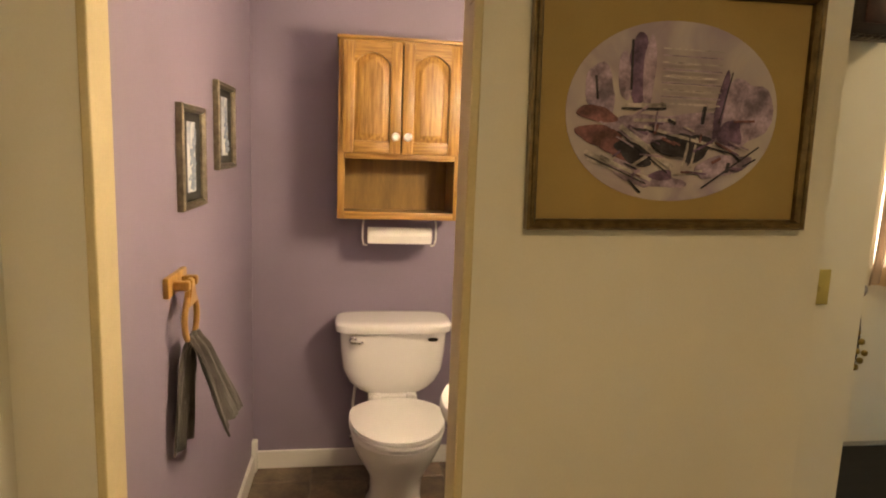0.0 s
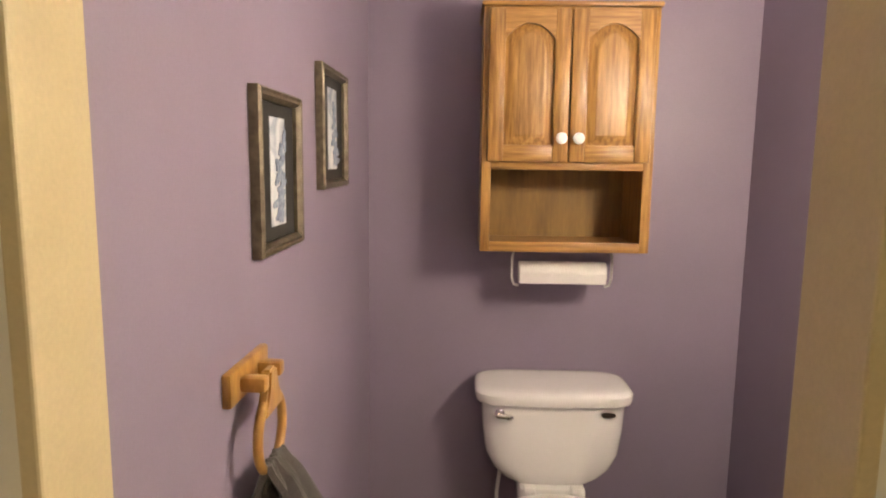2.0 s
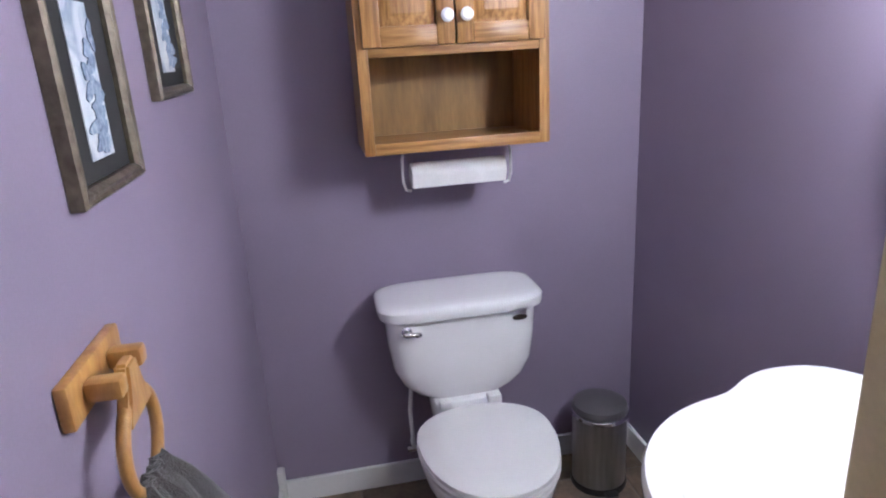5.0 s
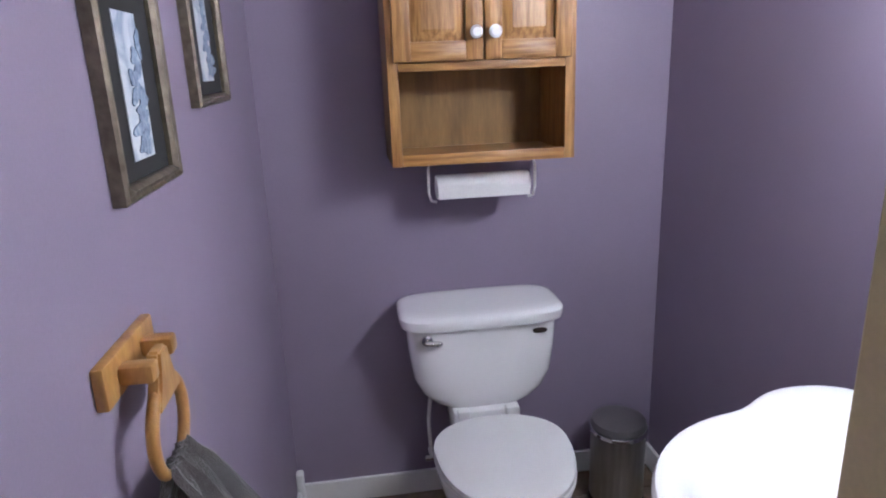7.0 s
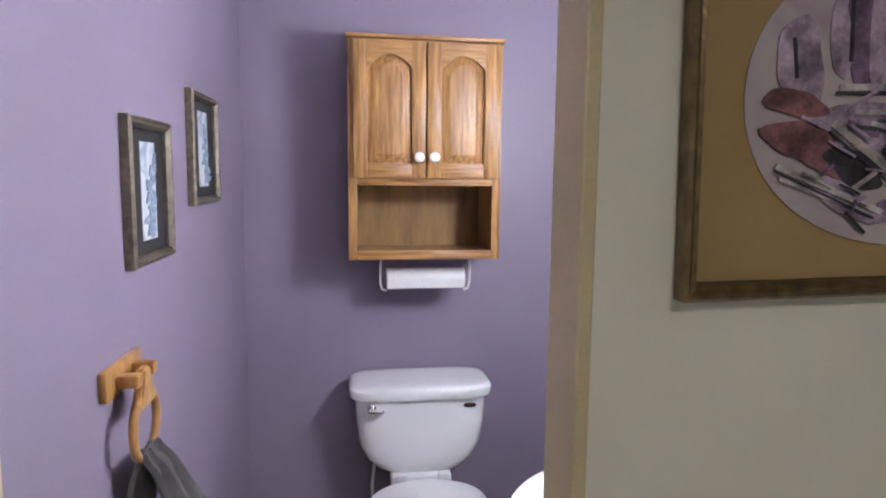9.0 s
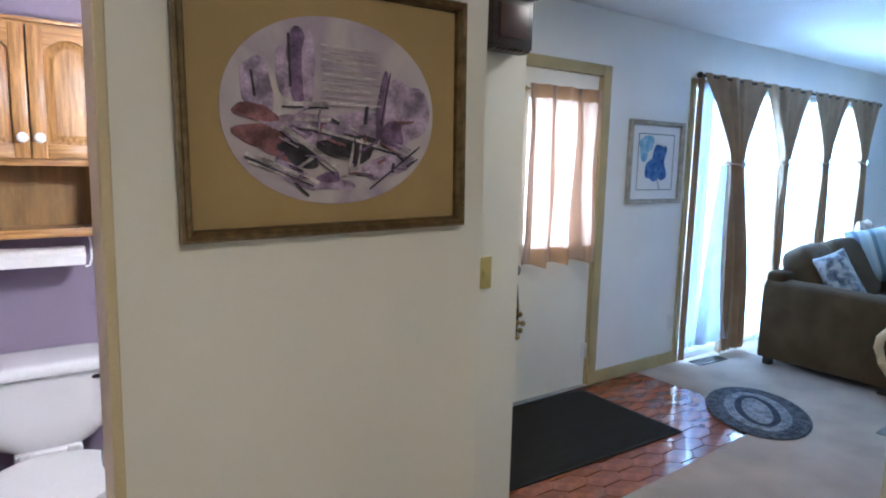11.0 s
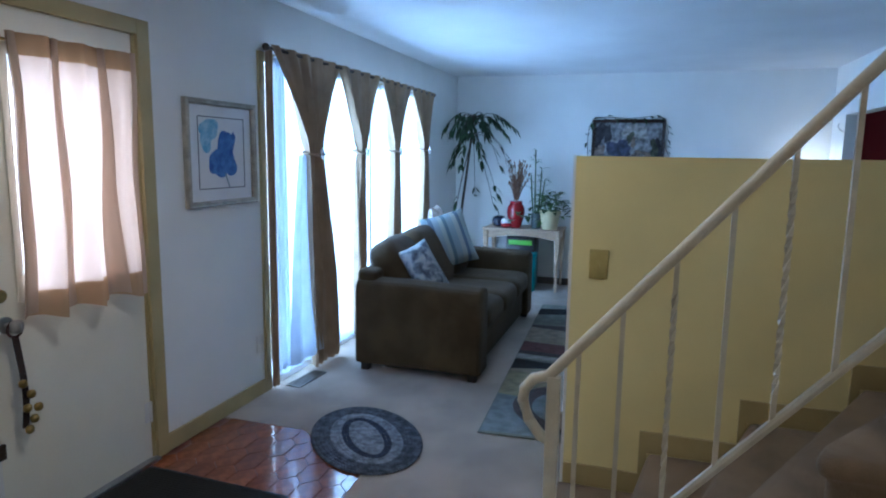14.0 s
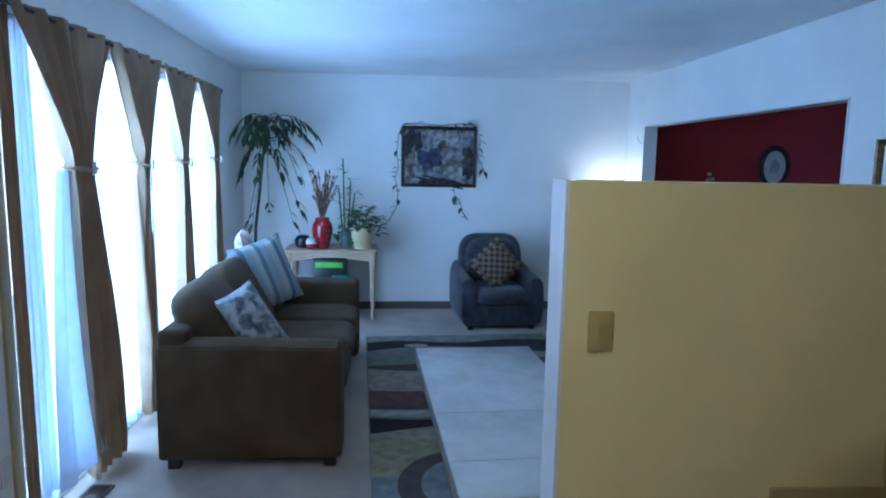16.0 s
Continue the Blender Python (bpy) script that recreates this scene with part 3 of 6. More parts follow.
def baluster(y, twisted):
    z0, z1 = top_z(RY + y) - 0.62, top_z(RY + y) - 0.012
    bm = B()
    rings = []
    n = 26 if twisted else 1
    for i in range(n + 1):
        s = i / n
        a = (6 * math.pi * min(1, max(0, (s - 0.12) / 0.76)) if twisted else 0) + math.pi / 4
        rings.append([(0.0078 * math.cos(a + j * math.pi / 2), y + 0.0078 * math.sin(a + j * math.pi / 2), z0 + (z1 - z0) * s) for j in range(4)])
    loft(bm, rings)
    part("baluster", bm, RAIL_PAINT, rail, "twisted iron baluster" if twisted else "", False)


baluster(-0.01, False)
for i in range(0, 11):
    baluster(-0.107 - 0.1095 * i, i % 2 == 1)


# ---- bathroom ----
def cabinet():
    t = thing("wall_cabinet", "honey oak wall cabinet with two arched doors over an open shelf", "cabinet", pose(0.53, BACK_Y - 0.003, 1.19))
    w, d, h = 0.245, 0.255, 0.695
    for x in (-w, w - 0.018):
        part("side_panel", box(B(), x, x + 0.018, -d, 0, 0, h), OAK, t, smooth=False)
    for z in (0, 0.247, h - 0.018):
        part("shelf", box(B(), -w + 0.018, w - 0.018, -d + 0.004, 0, z, z + 0.018), OAK_H, t, smooth=False)
    for x in (-w - 0.002, w - 0.026):
        part("face_stile", box(B(), x, x + 0.028, -d - 0.016, -d - 0.0005, 0, h, 0.002), OAK, t)
    for z0, z1 in ((0, 0.03), (0.24, 0.275), (h - 0.022, h)):
        part("face_rail", box(B(), -w + 0.026, w - 0.026, -d - 0.016, -d - 0.0005, z0, z1, 0.002), OAK_H, t)
    # Back panel: rougher and darker than the oak of the case.
    part("back_panel", box(B(), -w + 0.018, w - 0.018, -0.012, -0.004, 0.018, h - 0.018), OAK_BACK, t, "dull oak back panel, darker than the cabinet sides", False)
    bm = B()
    box(bm, -w - 0.008, w + 0.008, -d - 0.026, 0, h, h + 0.014, 0.005)
    part("cornice", bm, OAK_H, t)
    for s in (-1, 1):
        x0, x1 = (-w + 0.014, -0.002) if s < 0 else (0.002, w - 0.014)
        z0, z1 = 0.263, h - 0.008
        y = -d - 0.017
        door = part("door", box(B(), x0, x0 + 0.045, y - 0.018, y, z0, z1, 0.004), OAK, t, "raised-panel oak door")
        part("stile", box(B(), x1 - 0.045, x1, y - 0.018, y, z0, z1, 0.004), OAK, door)
        part("rail", box(B(), x0 + 0.044, x1 - 0.044, y - 0.0175, y - 0.0005, z0, z0 + 0.048, 0.003), OAK_H, door)
        bm = B()
        # arched top rail
        a0, a1, n = x0 + 0.044, x1 - 0.044, 12
        lo = lambda u: z1 - 0.085 + 0.045 * math.sin(math.pi * u) ** 0.8
        ring0 = [(a0 + (a1 - a0) * i / n, lo(i / n)) for i in range(n + 1)]
        f = [bm.verts.new((x, y - 0.0175, z)) for x, z in ring0]
        g = [bm.verts.new((x, y - 0.0175, z1)) for x, z in ring0]
        f2 = [bm.verts.new((x, y - 0.0005, z)) for x, z in ring0]
        for i in range(n):
            bm.faces.new((f[i], f[i + 1], g[i + 1], g[i]))
            bm.faces.new((f[i], f2[i], f2[i + 1], f[i + 1]))
        part("arched_rail", bm, OAK_H, door)
        bm = B()
        hw = (a1 - a0) / 2
        cx = (a0 + a1) / 2

        def panel(inset, yy):
            q = [(cx - hw + inset, yy, z0 + 0.048 + inset), (cx + hw - inset, yy, z0 + 0.048 + inset)]
            for i in range(n + 1):
                u = 1 - i / n
                q.append((cx - hw + inset + (2 * hw - 2 * inset) * u, yy, lo(u) - inset))
            return q
        loft(bm, [panel(-0.003, y - 0.003), panel(0.004, y - 0.004), panel(0.010, y - 0.007), panel(0.026, y - 0.017), panel(0.030, y - 0.0175)], False, True)
        part("panel", bm, OAK, door, "", True)
        kx = x1 - 0.022 if s < 0 else x0 + 0.022
        bm = B()
        lathe(bm, [(0.007, 0), (0.007, 0.012), (0.0155, 0.017), (0.0165, 0.024), (0.011, 0.03), (0.002, 0.031)], 18)
        bm.transform(pose(kx, y - 0.018, 0.33, 90))
        part("knob", bm, PORCELAIN, door, "white porcelain knob")


cabinet()
hold = thing("paper_towel_holder", "white wire paper towel holder under the cabinet with a full roll", "towel holder", pose(0.545, 3.30, 1.189) @ Matrix.Scale(1.05, 4))
for s in (-1, 1):
    bm = B()
    tube(bm, [(s * 0.118, 0, 0.0), (s * 0.142, 0, -0.004), (s * 0.148, 0, -0.03), (s * 0.148, 0, -0.09), (s * 0.142, 0, -0.112), (s * 0.128, 0, -0.116)], 0.004, 8)
    part("arm", bm, PLASTIC, hold)
bm = B()
lathe(bm, [(0.012, -0.128), (0.031, -0.128), (0.0325, -0.125), (0.0325, 0.125), (0.031, 0.128), (0.012, 0.128)], 32)
bm.transform(pose(0, 0, -0.074, 0, 90, 0))
part("roll", bm, PAPER, hold, "white paper towel roll")
bm = B()
sheet(bm, lambda u, v: Vector((-0.126 + 0.252 * u, -0.0332 + 0.003 * v, -0.074 - 0.03 * v)), 4, 6)
thick(bm, 0.001)
part("loose_sheet", bm, PAPER, hold)


def toilet():
    t = thing("toilet", "white two-piece toilet with the lid closed", "toilet", pose(0.53, 3.437, 0) @ Matrix.Diagonal((1.055, 1.0, 1.02, 1)))
    bm = B()
    rows = []
    for z, a, y0, y1 in ((0.42, 0.115, -0.19, -0.02), (0.44, 0.15, -0.20, -0.01), (0.47, 0.18, -0.207, -0.005), (0.52, 0.203, -0.213, -0.002), (0.60, 0.213, -0.216, 0), (0.688, 0.218, -0.218, 0)):
        rows.append(oval(0, (y0 + y1) / 2, z, a, (y1 - y0) / 2, 4.5, 40))
    loft(bm, rows)
    tank = part("tank", bm, PORCELAIN, t, "white porcelain cistern with tapered base")
    bm = B()
    loft(bm, [oval(0, -0.11, z, 0.218 + e, 0.110 + e, 4.5, 40) for z, e in ((0.689, 0.006), (0.693, 0.016), (0.706, 0.019), (0.721, 0.019), (0.729, 0.013), (0.733, 0.0), (0.734, -0.03))])
    part("tank_lid", bm, PORCELAIN, t, "rounded cistern lid")
    bm = B()
    lathe(bm, [(0.015, 0), (0.015, 0.006), (0.009, 0.01), (0.009, 0.018)], 16)
    bm.transform(pose(-0.165, -0.216, 0.664, 90))
    tube(bm, [(-0.165, -0.232, 0.664), (-0.172, -0.236, 0.662), (-0.135, -0.238, 0.660)][1:], 0.0075, 10)
    puff(bm, -0.136, -0.238, 0.659, 0.012, 0.008, 0.008, 1.0, 12)
    part("lever", bm, CHROME, tank, "chrome flush lever")
    bm = B()
    loft(bm, [[(x, -0.2165 - d, z) for x, _, z in [(a[0] + 0.155, 0, a[1] + 0.664) for a in oval(0, 0, 0, 0.021, 0.008, 2.4, 20)]] for d in (0, 0.003)])
    part("badge", bm, DARK_METAL, tank, "small oval metal badge")

    def egg(z, a, back, front, k=40, n=2.2):
        out = []
        for i in range(k):
            th = 2 * math.pi * i / k
            c, s = math.cos(th), math.sin(th)
            y = math.copysign(abs(s) ** (2 / n), s)
            out.append((a * math.copysign(abs(c) ** (2 / n), c), -0.40 + (y * back if y > 0 else y * front * 1.28), z))
        return out
    bm = B()
    loft(bm, [egg(0.0, 0.115, 0.24, 0.13, n=3), egg(0.03, 0.11, 0.24, 0.125, n=3), egg(0.12, 0.095, 0.23, 0.11, n=2.6), egg(0.20, 0.105, 0.22, 0.13), egg(0.28, 0.145, 0.2, 0.175), egg(0.34, 0.17, 0.2, 0.2), egg(0.375, 0.175, 0.2, 0.207), egg(0.385, 0.17, 0.19, 0.2)])
    part("bowl", bm, PORCELAIN, t, "white porcelain bowl and foot")
    bm = B()
    box(bm, -0.1, 0.1, -0.22, -0.02, 0.34, 0.422, 0.012)
    part("tank_shelf", bm, PORCELAIN, t)
    bm = B()
    loft(bm, [egg(0.388, 0.172, 0.14, 0.205), egg(0.392, 0.18, 0.15, 0.212), egg(0.402, 0.18, 0.15, 0.212), egg(0.406, 0.175, 0.145, 0.207)])
    part("seat", bm, PLASTIC, t, "white seat ring")
    bm = B()
    loft(bm, [egg(0.408, 0.174, 0.145, 0.206), egg(0.411, 0.179, 0.15, 0.211), egg(0.422, 0.178, 0.15, 0.210), egg(0.428, 0.166, 0.14, 0.198), egg(0.430, 0.10, 0.09, 0.12)])
    part("seat_lid", bm, PLASTIC, t, "closed white seat lid")
    for s in (-1, 1):
        part("hinge", box(B(), s * 0.07 - 0.018, s * 0.07 + 0.018, -0.235, -0.205, 0.405, 0.432, 0.006), PLASTIC, t)
    bm = B()
    tube(bm, [(-0.15, 0.03, 0.16), (-0.15, -0.03, 0.16), (-0.155, -0.07, 0.22), (-0.16, -0.09, 0.34), (-0.15, -0.1, 0.44)], 0.006, 8)
    part("supply_hose", bm, PLASTIC, t, "thin water supply hose")
    bm = B()
    lathe(bm, [(0.012, -0.02), (0.012, 0.02)], 10)
    bm.transform(pose(-0.15, -0.03, 0.16, 0, 90))
    part("stop_valve", bm, CHROME, t, "small chrome valve")


toilet()


# pedal bin
binn = thing("pedal_bin", "brushed steel pedal bin with a dark lid beside the toilet", "trash can", pose(0.985, 3.29, 0) @ Matrix.Scale(1.08, 4))
part("body", lathe(B(), [(0.08, 0.012), (0.082, 0.016), (0.082, 0.245), (0.079, 0.248)], 36), STEEL, binn)
part("base_ring", lathe(B(), [(0.086, 0), (0.087, 0.012), (0.083, 0.02)], 36), BLACK_PLASTIC, binn)
part("rim", lathe(B(), [(0.083, 0.243), (0.087, 0.246), (0.087, 0.256), (0.083, 0.259)], 36), CHROME, binn)
part("lid", lathe(B(), [(0.084, 0.26), (0.086, 0.266), (0.08, 0.281), (0.055, 0.293), (0.02, 0.298), (0.002, 0.299)], 36), mat("dark_steel_lid", (0.22, 0.21, 0.21), 0.38, 0.7, var=0.06), binn, "dark domed lid")
bm = B()
box(bm, -0.02, 0.02, -0.108, -0.084, 0.012, 0.02, 0.004)
part("pedal", bm, BLACK_PLASTIC, binn)


# pedestal washbasin
def basin():
    t = thing("washbasin", "white pedestal washbasin with a scalloped rim", "sink", pose(0.895, 2.19, 0))
    K = 72

    def shape(th):
        c, s = math.cos(th), math.sin(th)
        # front bowl lobe
        ox = -0.05
        bq = ox * c
        r1 = bq + math.sqrt(max(0, bq * bq - (ox * ox - 0.285 ** 2)))
        # back shelf lobe
        hx0, hx1, hy = -0.10, 0.30, 0.355
        n = 2.3
        mx, hw = (hx0 + hx1) / 2, (hx1 - hx0) / 2
        r2 = 0.0
        for i in range(1, 60):
            r = 0.008 * i
            if abs((r * c - mx) / hw) ** n + abs(r * s / hy) ** n <= 1:
                r2 = r
        k = 60
        return (math.exp(k * r1) + math.exp(k * r2)) and math.log(math.exp(k * r1) + math.exp(k * r2)) / k - 0.008

    base = [shape(2 * math.pi * i / K) for i in range(K)]
    base = [(base[i - 1] + 2 * base[i] + base[(i + 1) % K]) / 4 for i in range(K)]

    def ring(f, z, dx=0.0, rnd=0.0):
        out = []
        for i in range(K):
            th = 2 * math.pi * i / K
            r = base[i] * (1 - rnd) + rnd * 0.24
            x = r * f * math.cos(th) + dx
            out.append((min(x, 0.278), r * f * math.sin(th), z))
        return out
    bm = B()
    loft(bm, [ring(0.35, 0.62, 0.03), ring(0.6, 0.66, 0.02), ring(0.82, 0.72, 0.01), ring(0.95, 0.765), ring(0.985, 0.785), ring(1.0, 0.80), ring(1.0, 0.812), ring(0.985, 0.821), ring(0.95, 0.824), ring(0.9, 0.82, -0.01, 0.2), ring(0.82, 0.80, -0.045, 0.6), ring(0.74, 0.75, -0.055, 0.9), ring(0.55, 0.705, -0.055, 1.0), ring(0.2, 0.69, -0.055, 1.0), ring(0.04, 0.688, -0.055, 1.0)])
    part("bowl", bm, PORCELAIN, t, "white porcelain bowl with scalloped rim")
    bm = B()
    loft(bm, [oval(0.09, 0, z, a, b, 3, 32) for z, a, b in ((0, 0.12, 0.13), (0.04, 0.115, 0.125), (0.12, 0.085, 0.09), (0.45, 0.08, 0.085), (0.60, 0.12, 0.13), (0.65, 0.15, 0.17))])
    part("pedestal", bm, PORCELAIN, t)
    for s in (-1, 1):
        bm = B()
        lathe(bm, [(0.026, 0.82), (0.026, 0.826), (0.014, 0.835), (0.013, 0.86), (0.02, 0.866), (0.018, 0.884), (0.004, 0.888)], 20, (0.165, s * 0.1))
        tube(bm, [(0.165, s * 0.1, 0.874), (0.12, s * 0.105, 0.886)], 0.007, 8)
        part("tap_handle", bm, STEEL, t, "satin nickel lever handle")
    bm = B()
    lathe(bm, [(0.025, 0.82), (0.025, 0.826), (0.015, 0.84), (0.014, 0.87)], 20, (0.165, 0))
    tube(bm, [(0.165, 0, 0.86), (0.15, 0, 0.90), (0.11, 0, 0.92), (0.065, 0, 0.905), (0.05, 0, 0.885)], 0.012, 12)
    part("spout", bm, STEEL, t, "satin nickel spout")


basin()
mir = thing("mirror", "oval wall mirror with a pale blue-grey frame above the washbasin", "mirror", pose(BATH_R - 0.003, 2.172, 1.25))
bm = B()
sq = lambda a, b, x, k=48: [(x, p[0], p[1]) for p in oval(0, 0, 0, a, b, 2.2, k)]
loft(bm, [sq(0.335, 0.43, 0), sq(0.335, 0.43, -0.012), sq(0.325, 0.42, -0.018), sq(0.315, 0.41, -0.012)], False, False)
part("frame", bm, mat("blue_grey_frame", (0.36, 0.43, 0.52), 0.3, 0.2), mir)
part("glass", loft(B(), [sq(0.316, 0.411, -0.008), sq(0.316, 0.411, -0.010)]), GLASSY, mir, "silvered mirror glass")
van = thing("vanity_light", "vanity light bar with three frosted globe bulbs over the mirror", "wall light", pose(BATH_R - 0.002, 2.17, 1.70))
part("backplate", box(B(), -0.025, 0, -0.26, 0.26, -0.045, 0.045, 0.006), CHROME, van)
for y in (-0.15, 0, 0.15):
    bm = B()
    lathe(bm, [(0.02, 0), (0.02, 0.068)], 16)
    bm.transform(pose(-0.025, y, 0, 0, -90))
    part("socket", bm, CHROME, van)
    g = part("globe", puff(B(), -0.108, y, 0, 0.042, 0.042, 0.042, 1.0, 20), BULB, van, "frosted glowing globe bulb")
    g.visible_shadow = False


# pictures
def framed(name, label, m, w, h, prof, frame_mat, depth, parts, group=""):
    """A picture that hangs with its back on y = 0 and looks along -y. prof: the frame's bar width."""
    t = thing(name, label, "picture", m, group)
    for nm, (ax, a0, a1, o) in (("frame_bar", (0, -w / 2, w / 2, -h / 2)), ("frame_bar", (0, -w / 2, w / 2, h / 2)), ("frame_bar", (1, -h / 2, h / 2, -w / 2)), ("frame_bar", (1, -h / 2, h / 2, w / 2))):
        s = 1 if o > 0 else -1
        rings = []
        for e, sg in ((a0, 1), (a1, -1)):
            ring = []
            for q, d in ((0, 0), (0, depth * 0.8), (prof * 0.2, depth), (prof * 0.45, depth * 0.86), (prof * 0.7, depth * 0.92), (prof, depth * 0.55), (prof, 0)):
                along, off = e + sg * q, o - s * q
                ring.append((along, -d, off) if ax == 0 else (off, -d, along))
            rings.append(ring)
        part(nm, loft(B(), rings), frame_mat, t, "", False)
    for nm, bm, material, label2 in parts:
        part(nm, bm, material, t, label2, False)
    return t


def art(name, cols, scale=9.0, stretch=(1, 1, 1), distort=1.2):
    """Painted board: soft washes of several colours."""
    m = bpy.data.materials.new(name)
    m.use_nodes = True
    n, l = m.node_tree.nodes, m.node_tree.links
    b = n["Principled BSDF"]
    b.inputs["Roughness"].default_value = 0.8
    tc, mp, ns, cr = n.new("ShaderNodeTexCoord"), n.new("ShaderNodeMapping"), n.new("ShaderNodeTexNoise"), n.new("ShaderNodeValToRGB")
    mp.inputs["Scale"].default_value = stretch
    ns.inputs["Scale"].default_value, ns.inputs["Detail"].default_value, ns.inputs["Distortion"].default_value = scale, 5.0, distort
    l.new(tc.outputs["Object"], mp.inputs[0])
    l.new(mp.outputs[0], ns.inputs["Vector"])
    l.new(ns.outputs[0], cr.inputs[0])
    while len(cr.color_ramp.elements) < len(cols):
        cr.color_ramp.elements.new(0.5)
    for i, (e, c) in enumerate(zip(cr.color_ramp.elements, cols)):
        e.position, e.color = 0.33 + 0.36 * i / (len(cols) - 1), (*c, 1)
    l.new(cr.outputs[0], b.inputs["Base Color"])
    return m


def flat(pts, y, d=0.0012):
    """A thin painted patch from an outline in x and z."""
    return loft(B(), [[(x, y, z) for x, z in pts], [(x, y - d, z) for x, z in pts]])


def blob(cx, cz, a, b, y, rot=0.0, wob=0.12, seed=0, k=22):
    rnd = random.Random(seed)
    ph = [rnd.uniform(0, 6.28) for _ in range(3)]
    pts = []
    for i in range(k):
        th = 2 * math.pi * i / k
        r = 1 + wob * (math.sin(2 * th + ph[0]) + 0.7 * math.sin(3 * th + ph[1]) + 0.5 * math.sin(5 * th + ph[2]))
        x, z = a * r * math.cos(th), b * r * math.sin(th)
        pts.append((cx + x * math.cos(rot) - z * math.sin(rot), cz + x * math.sin(rot) + z * math.cos(rot)))
    return flat(pts, y)


def stroke(x0, z0, x1, z1, w, y):
    d = Vector((x1 - x0, z1 - z0)).normalized() * w / 2
    return flat([(x0 - d.y, z0 + d.x), (x0 + d.y, z0 - d.x), (x1 + d.y, z1 - d.x), (x1 - d.y, z1 + d.x)], y)


SKETCH = art("pale_lilac_sketch", [(0.36, 0.29, 0.37), (0.47, 0.41, 0.44), (0.56, 0.51, 0.49)], 7)
BLUEISH = art("pale_blue_print", [(0.30, 0.35, 0.44), (0.55, 0.58, 0.62), (0.68, 0.69, 0.69)], 14)
INK_BLUE = art("ink_blue_tree", [(0.13, 0.17, 0.25), (0.26, 0.32, 0.43), (0.42, 0.47, 0.55)], 60)
ang = math.degrees(math.atan(0.02))
rnd = random.Random(4)
for i, (y, zc, w, h) in enumerate(((2.435, 1.430, 0.245, 0.274), (2.875, 1.525, 0.275, 0.28))):
    trees = [("print", flat([(-w * 0.17, -h * 0.34), (w * 0.17, -h * 0.34), (w * 0.17, h * 0.34), (-w * 0.17, h * 0.34)], -0.006), BLUEISH, "pale wintry print")]
    for j in range(7):
        trees.append(("ink_patch", blob(rnd.uniform(0.0, w * 0.14), -h * 0.26 + j * 0.021, 0.03 * (1 - j * 0.1), 0.014, -0.0078 - 0.0002 * j, 0.2, 0.3, 10 * i + j), INK_BLUE, ""))
    framed("wall_picture", "small blue ink print, black mat, antique silver frame", pose(left_x(y) + 0.001, y, zc, 0, 0, 90 - ang), w, h, 0.019, SILVER_FRAME, 0.02,
           [("mat_board", flat([(-w / 2 + 0.02, -h / 2 + 0.02), (w / 2 - 0.02, -h / 2 + 0.02), (w / 2 - 0.02, h / 2 - 0.02), (-w / 2 + 0.02, h / 2 - 0.02)], -0.004), MAT_DARK, "charcoal mat board")] + trees, "bathroom wall pictures")

# towel ring and towel
ring_y, ring_z = 2.255, 1.125
tr = thing("towel_ring", "golden oak towel ring hung from a wooden wall plate", "towel ring", pose(left_x(ring_y), ring_y, ring_z, 0, 0, -ang) @ Matrix.Scale(0.9, 4))
bm = B()
box(bm, 0.0, 0.016, -0.092, 0.092, -0.028, 0.028, 0.004)
part("wall_plate", bm, OAK_LIGHT, tr)
for y in (-0.042, 0.042):
    part("prong", box(B(), 0.015, 0.058, y - 0.014, y + 0.014, -0.014, 0.012, 0.006), OAK_LIGHT, tr)
bm = B()
R, RXX = 0.066, 0.047
loft(bm, [[(RXX + dx, s * w_, z) for dx, s in ((-0.009, -1), (0.009, -1), (0.009, 1), (-0.009, 1))] for z, w_ in ((0.012, 0.017), (0.0, 0.020), (-0.025, 0.027), (-0.048, 0.042), (-0.064, 0.050))])
bmesh.ops.bevel(bm, geom=bm.edges[:], offset=0.004, segments=2, affect="EDGES")
part("neck", bm, OAK_LIGHT, tr, "flared neck of the ring")
bm = B()
rings = []
for i in range(40):
    a = 2 * math.pi * i / 40
    c = Vector((RXX, R * math.sin(a), -0.035 - R + R * math.cos(a)))
    n1 = Vector((0, math.sin(a), math.cos(a)))
    rings.append([c + 0.0085 * (math.cos(b) * n1 + math.sin(b) * Vector((1, 0, 0))) for b in [2 * math.pi * j / 10 for j in range(10)]])
rows = [[bm.verts.new(p) for p in r] for r in rings]
for i in range(40):
    for j in range(10):
        bm.faces.new((rows[i][j], rows[(i + 1) % 40][j], rows[(i + 1) % 40][(j + 1) % 10], rows[i][(j + 1) % 10]))
part("ring", bm, OAK_LIGHT, tr, "turned oak ring")


def towel_f(side):
    def f(u, v):
        drop = 0.27 if side > 0 else 0.31
        half = 0.042 + (0.080 if side > 0 else 0.05) * min(1, v * 1.2) ** 0.9
        y = (u - 0.5) * 2 * half + (0.05 * v if side > 0 else -0.012 * v)
        fold = 0.010 * math.sin(u * 13 + side) * min(1, v * 3 + 0.2) + 0.006 * math.sin(u * 29 + 2 * v)
        x = 0.047 + side * 0.012 * min(1, v * 8) + (0.085 * v if side > 0 else -0.012 * v) + fold
        z = -0.167 + 0.014 - drop * v - (0.0 if v > 0.02 else -0.006) + 0.012 * math.sin(u * 5) * v
        return Vector((max(x, 0.006), y, z))
    return f


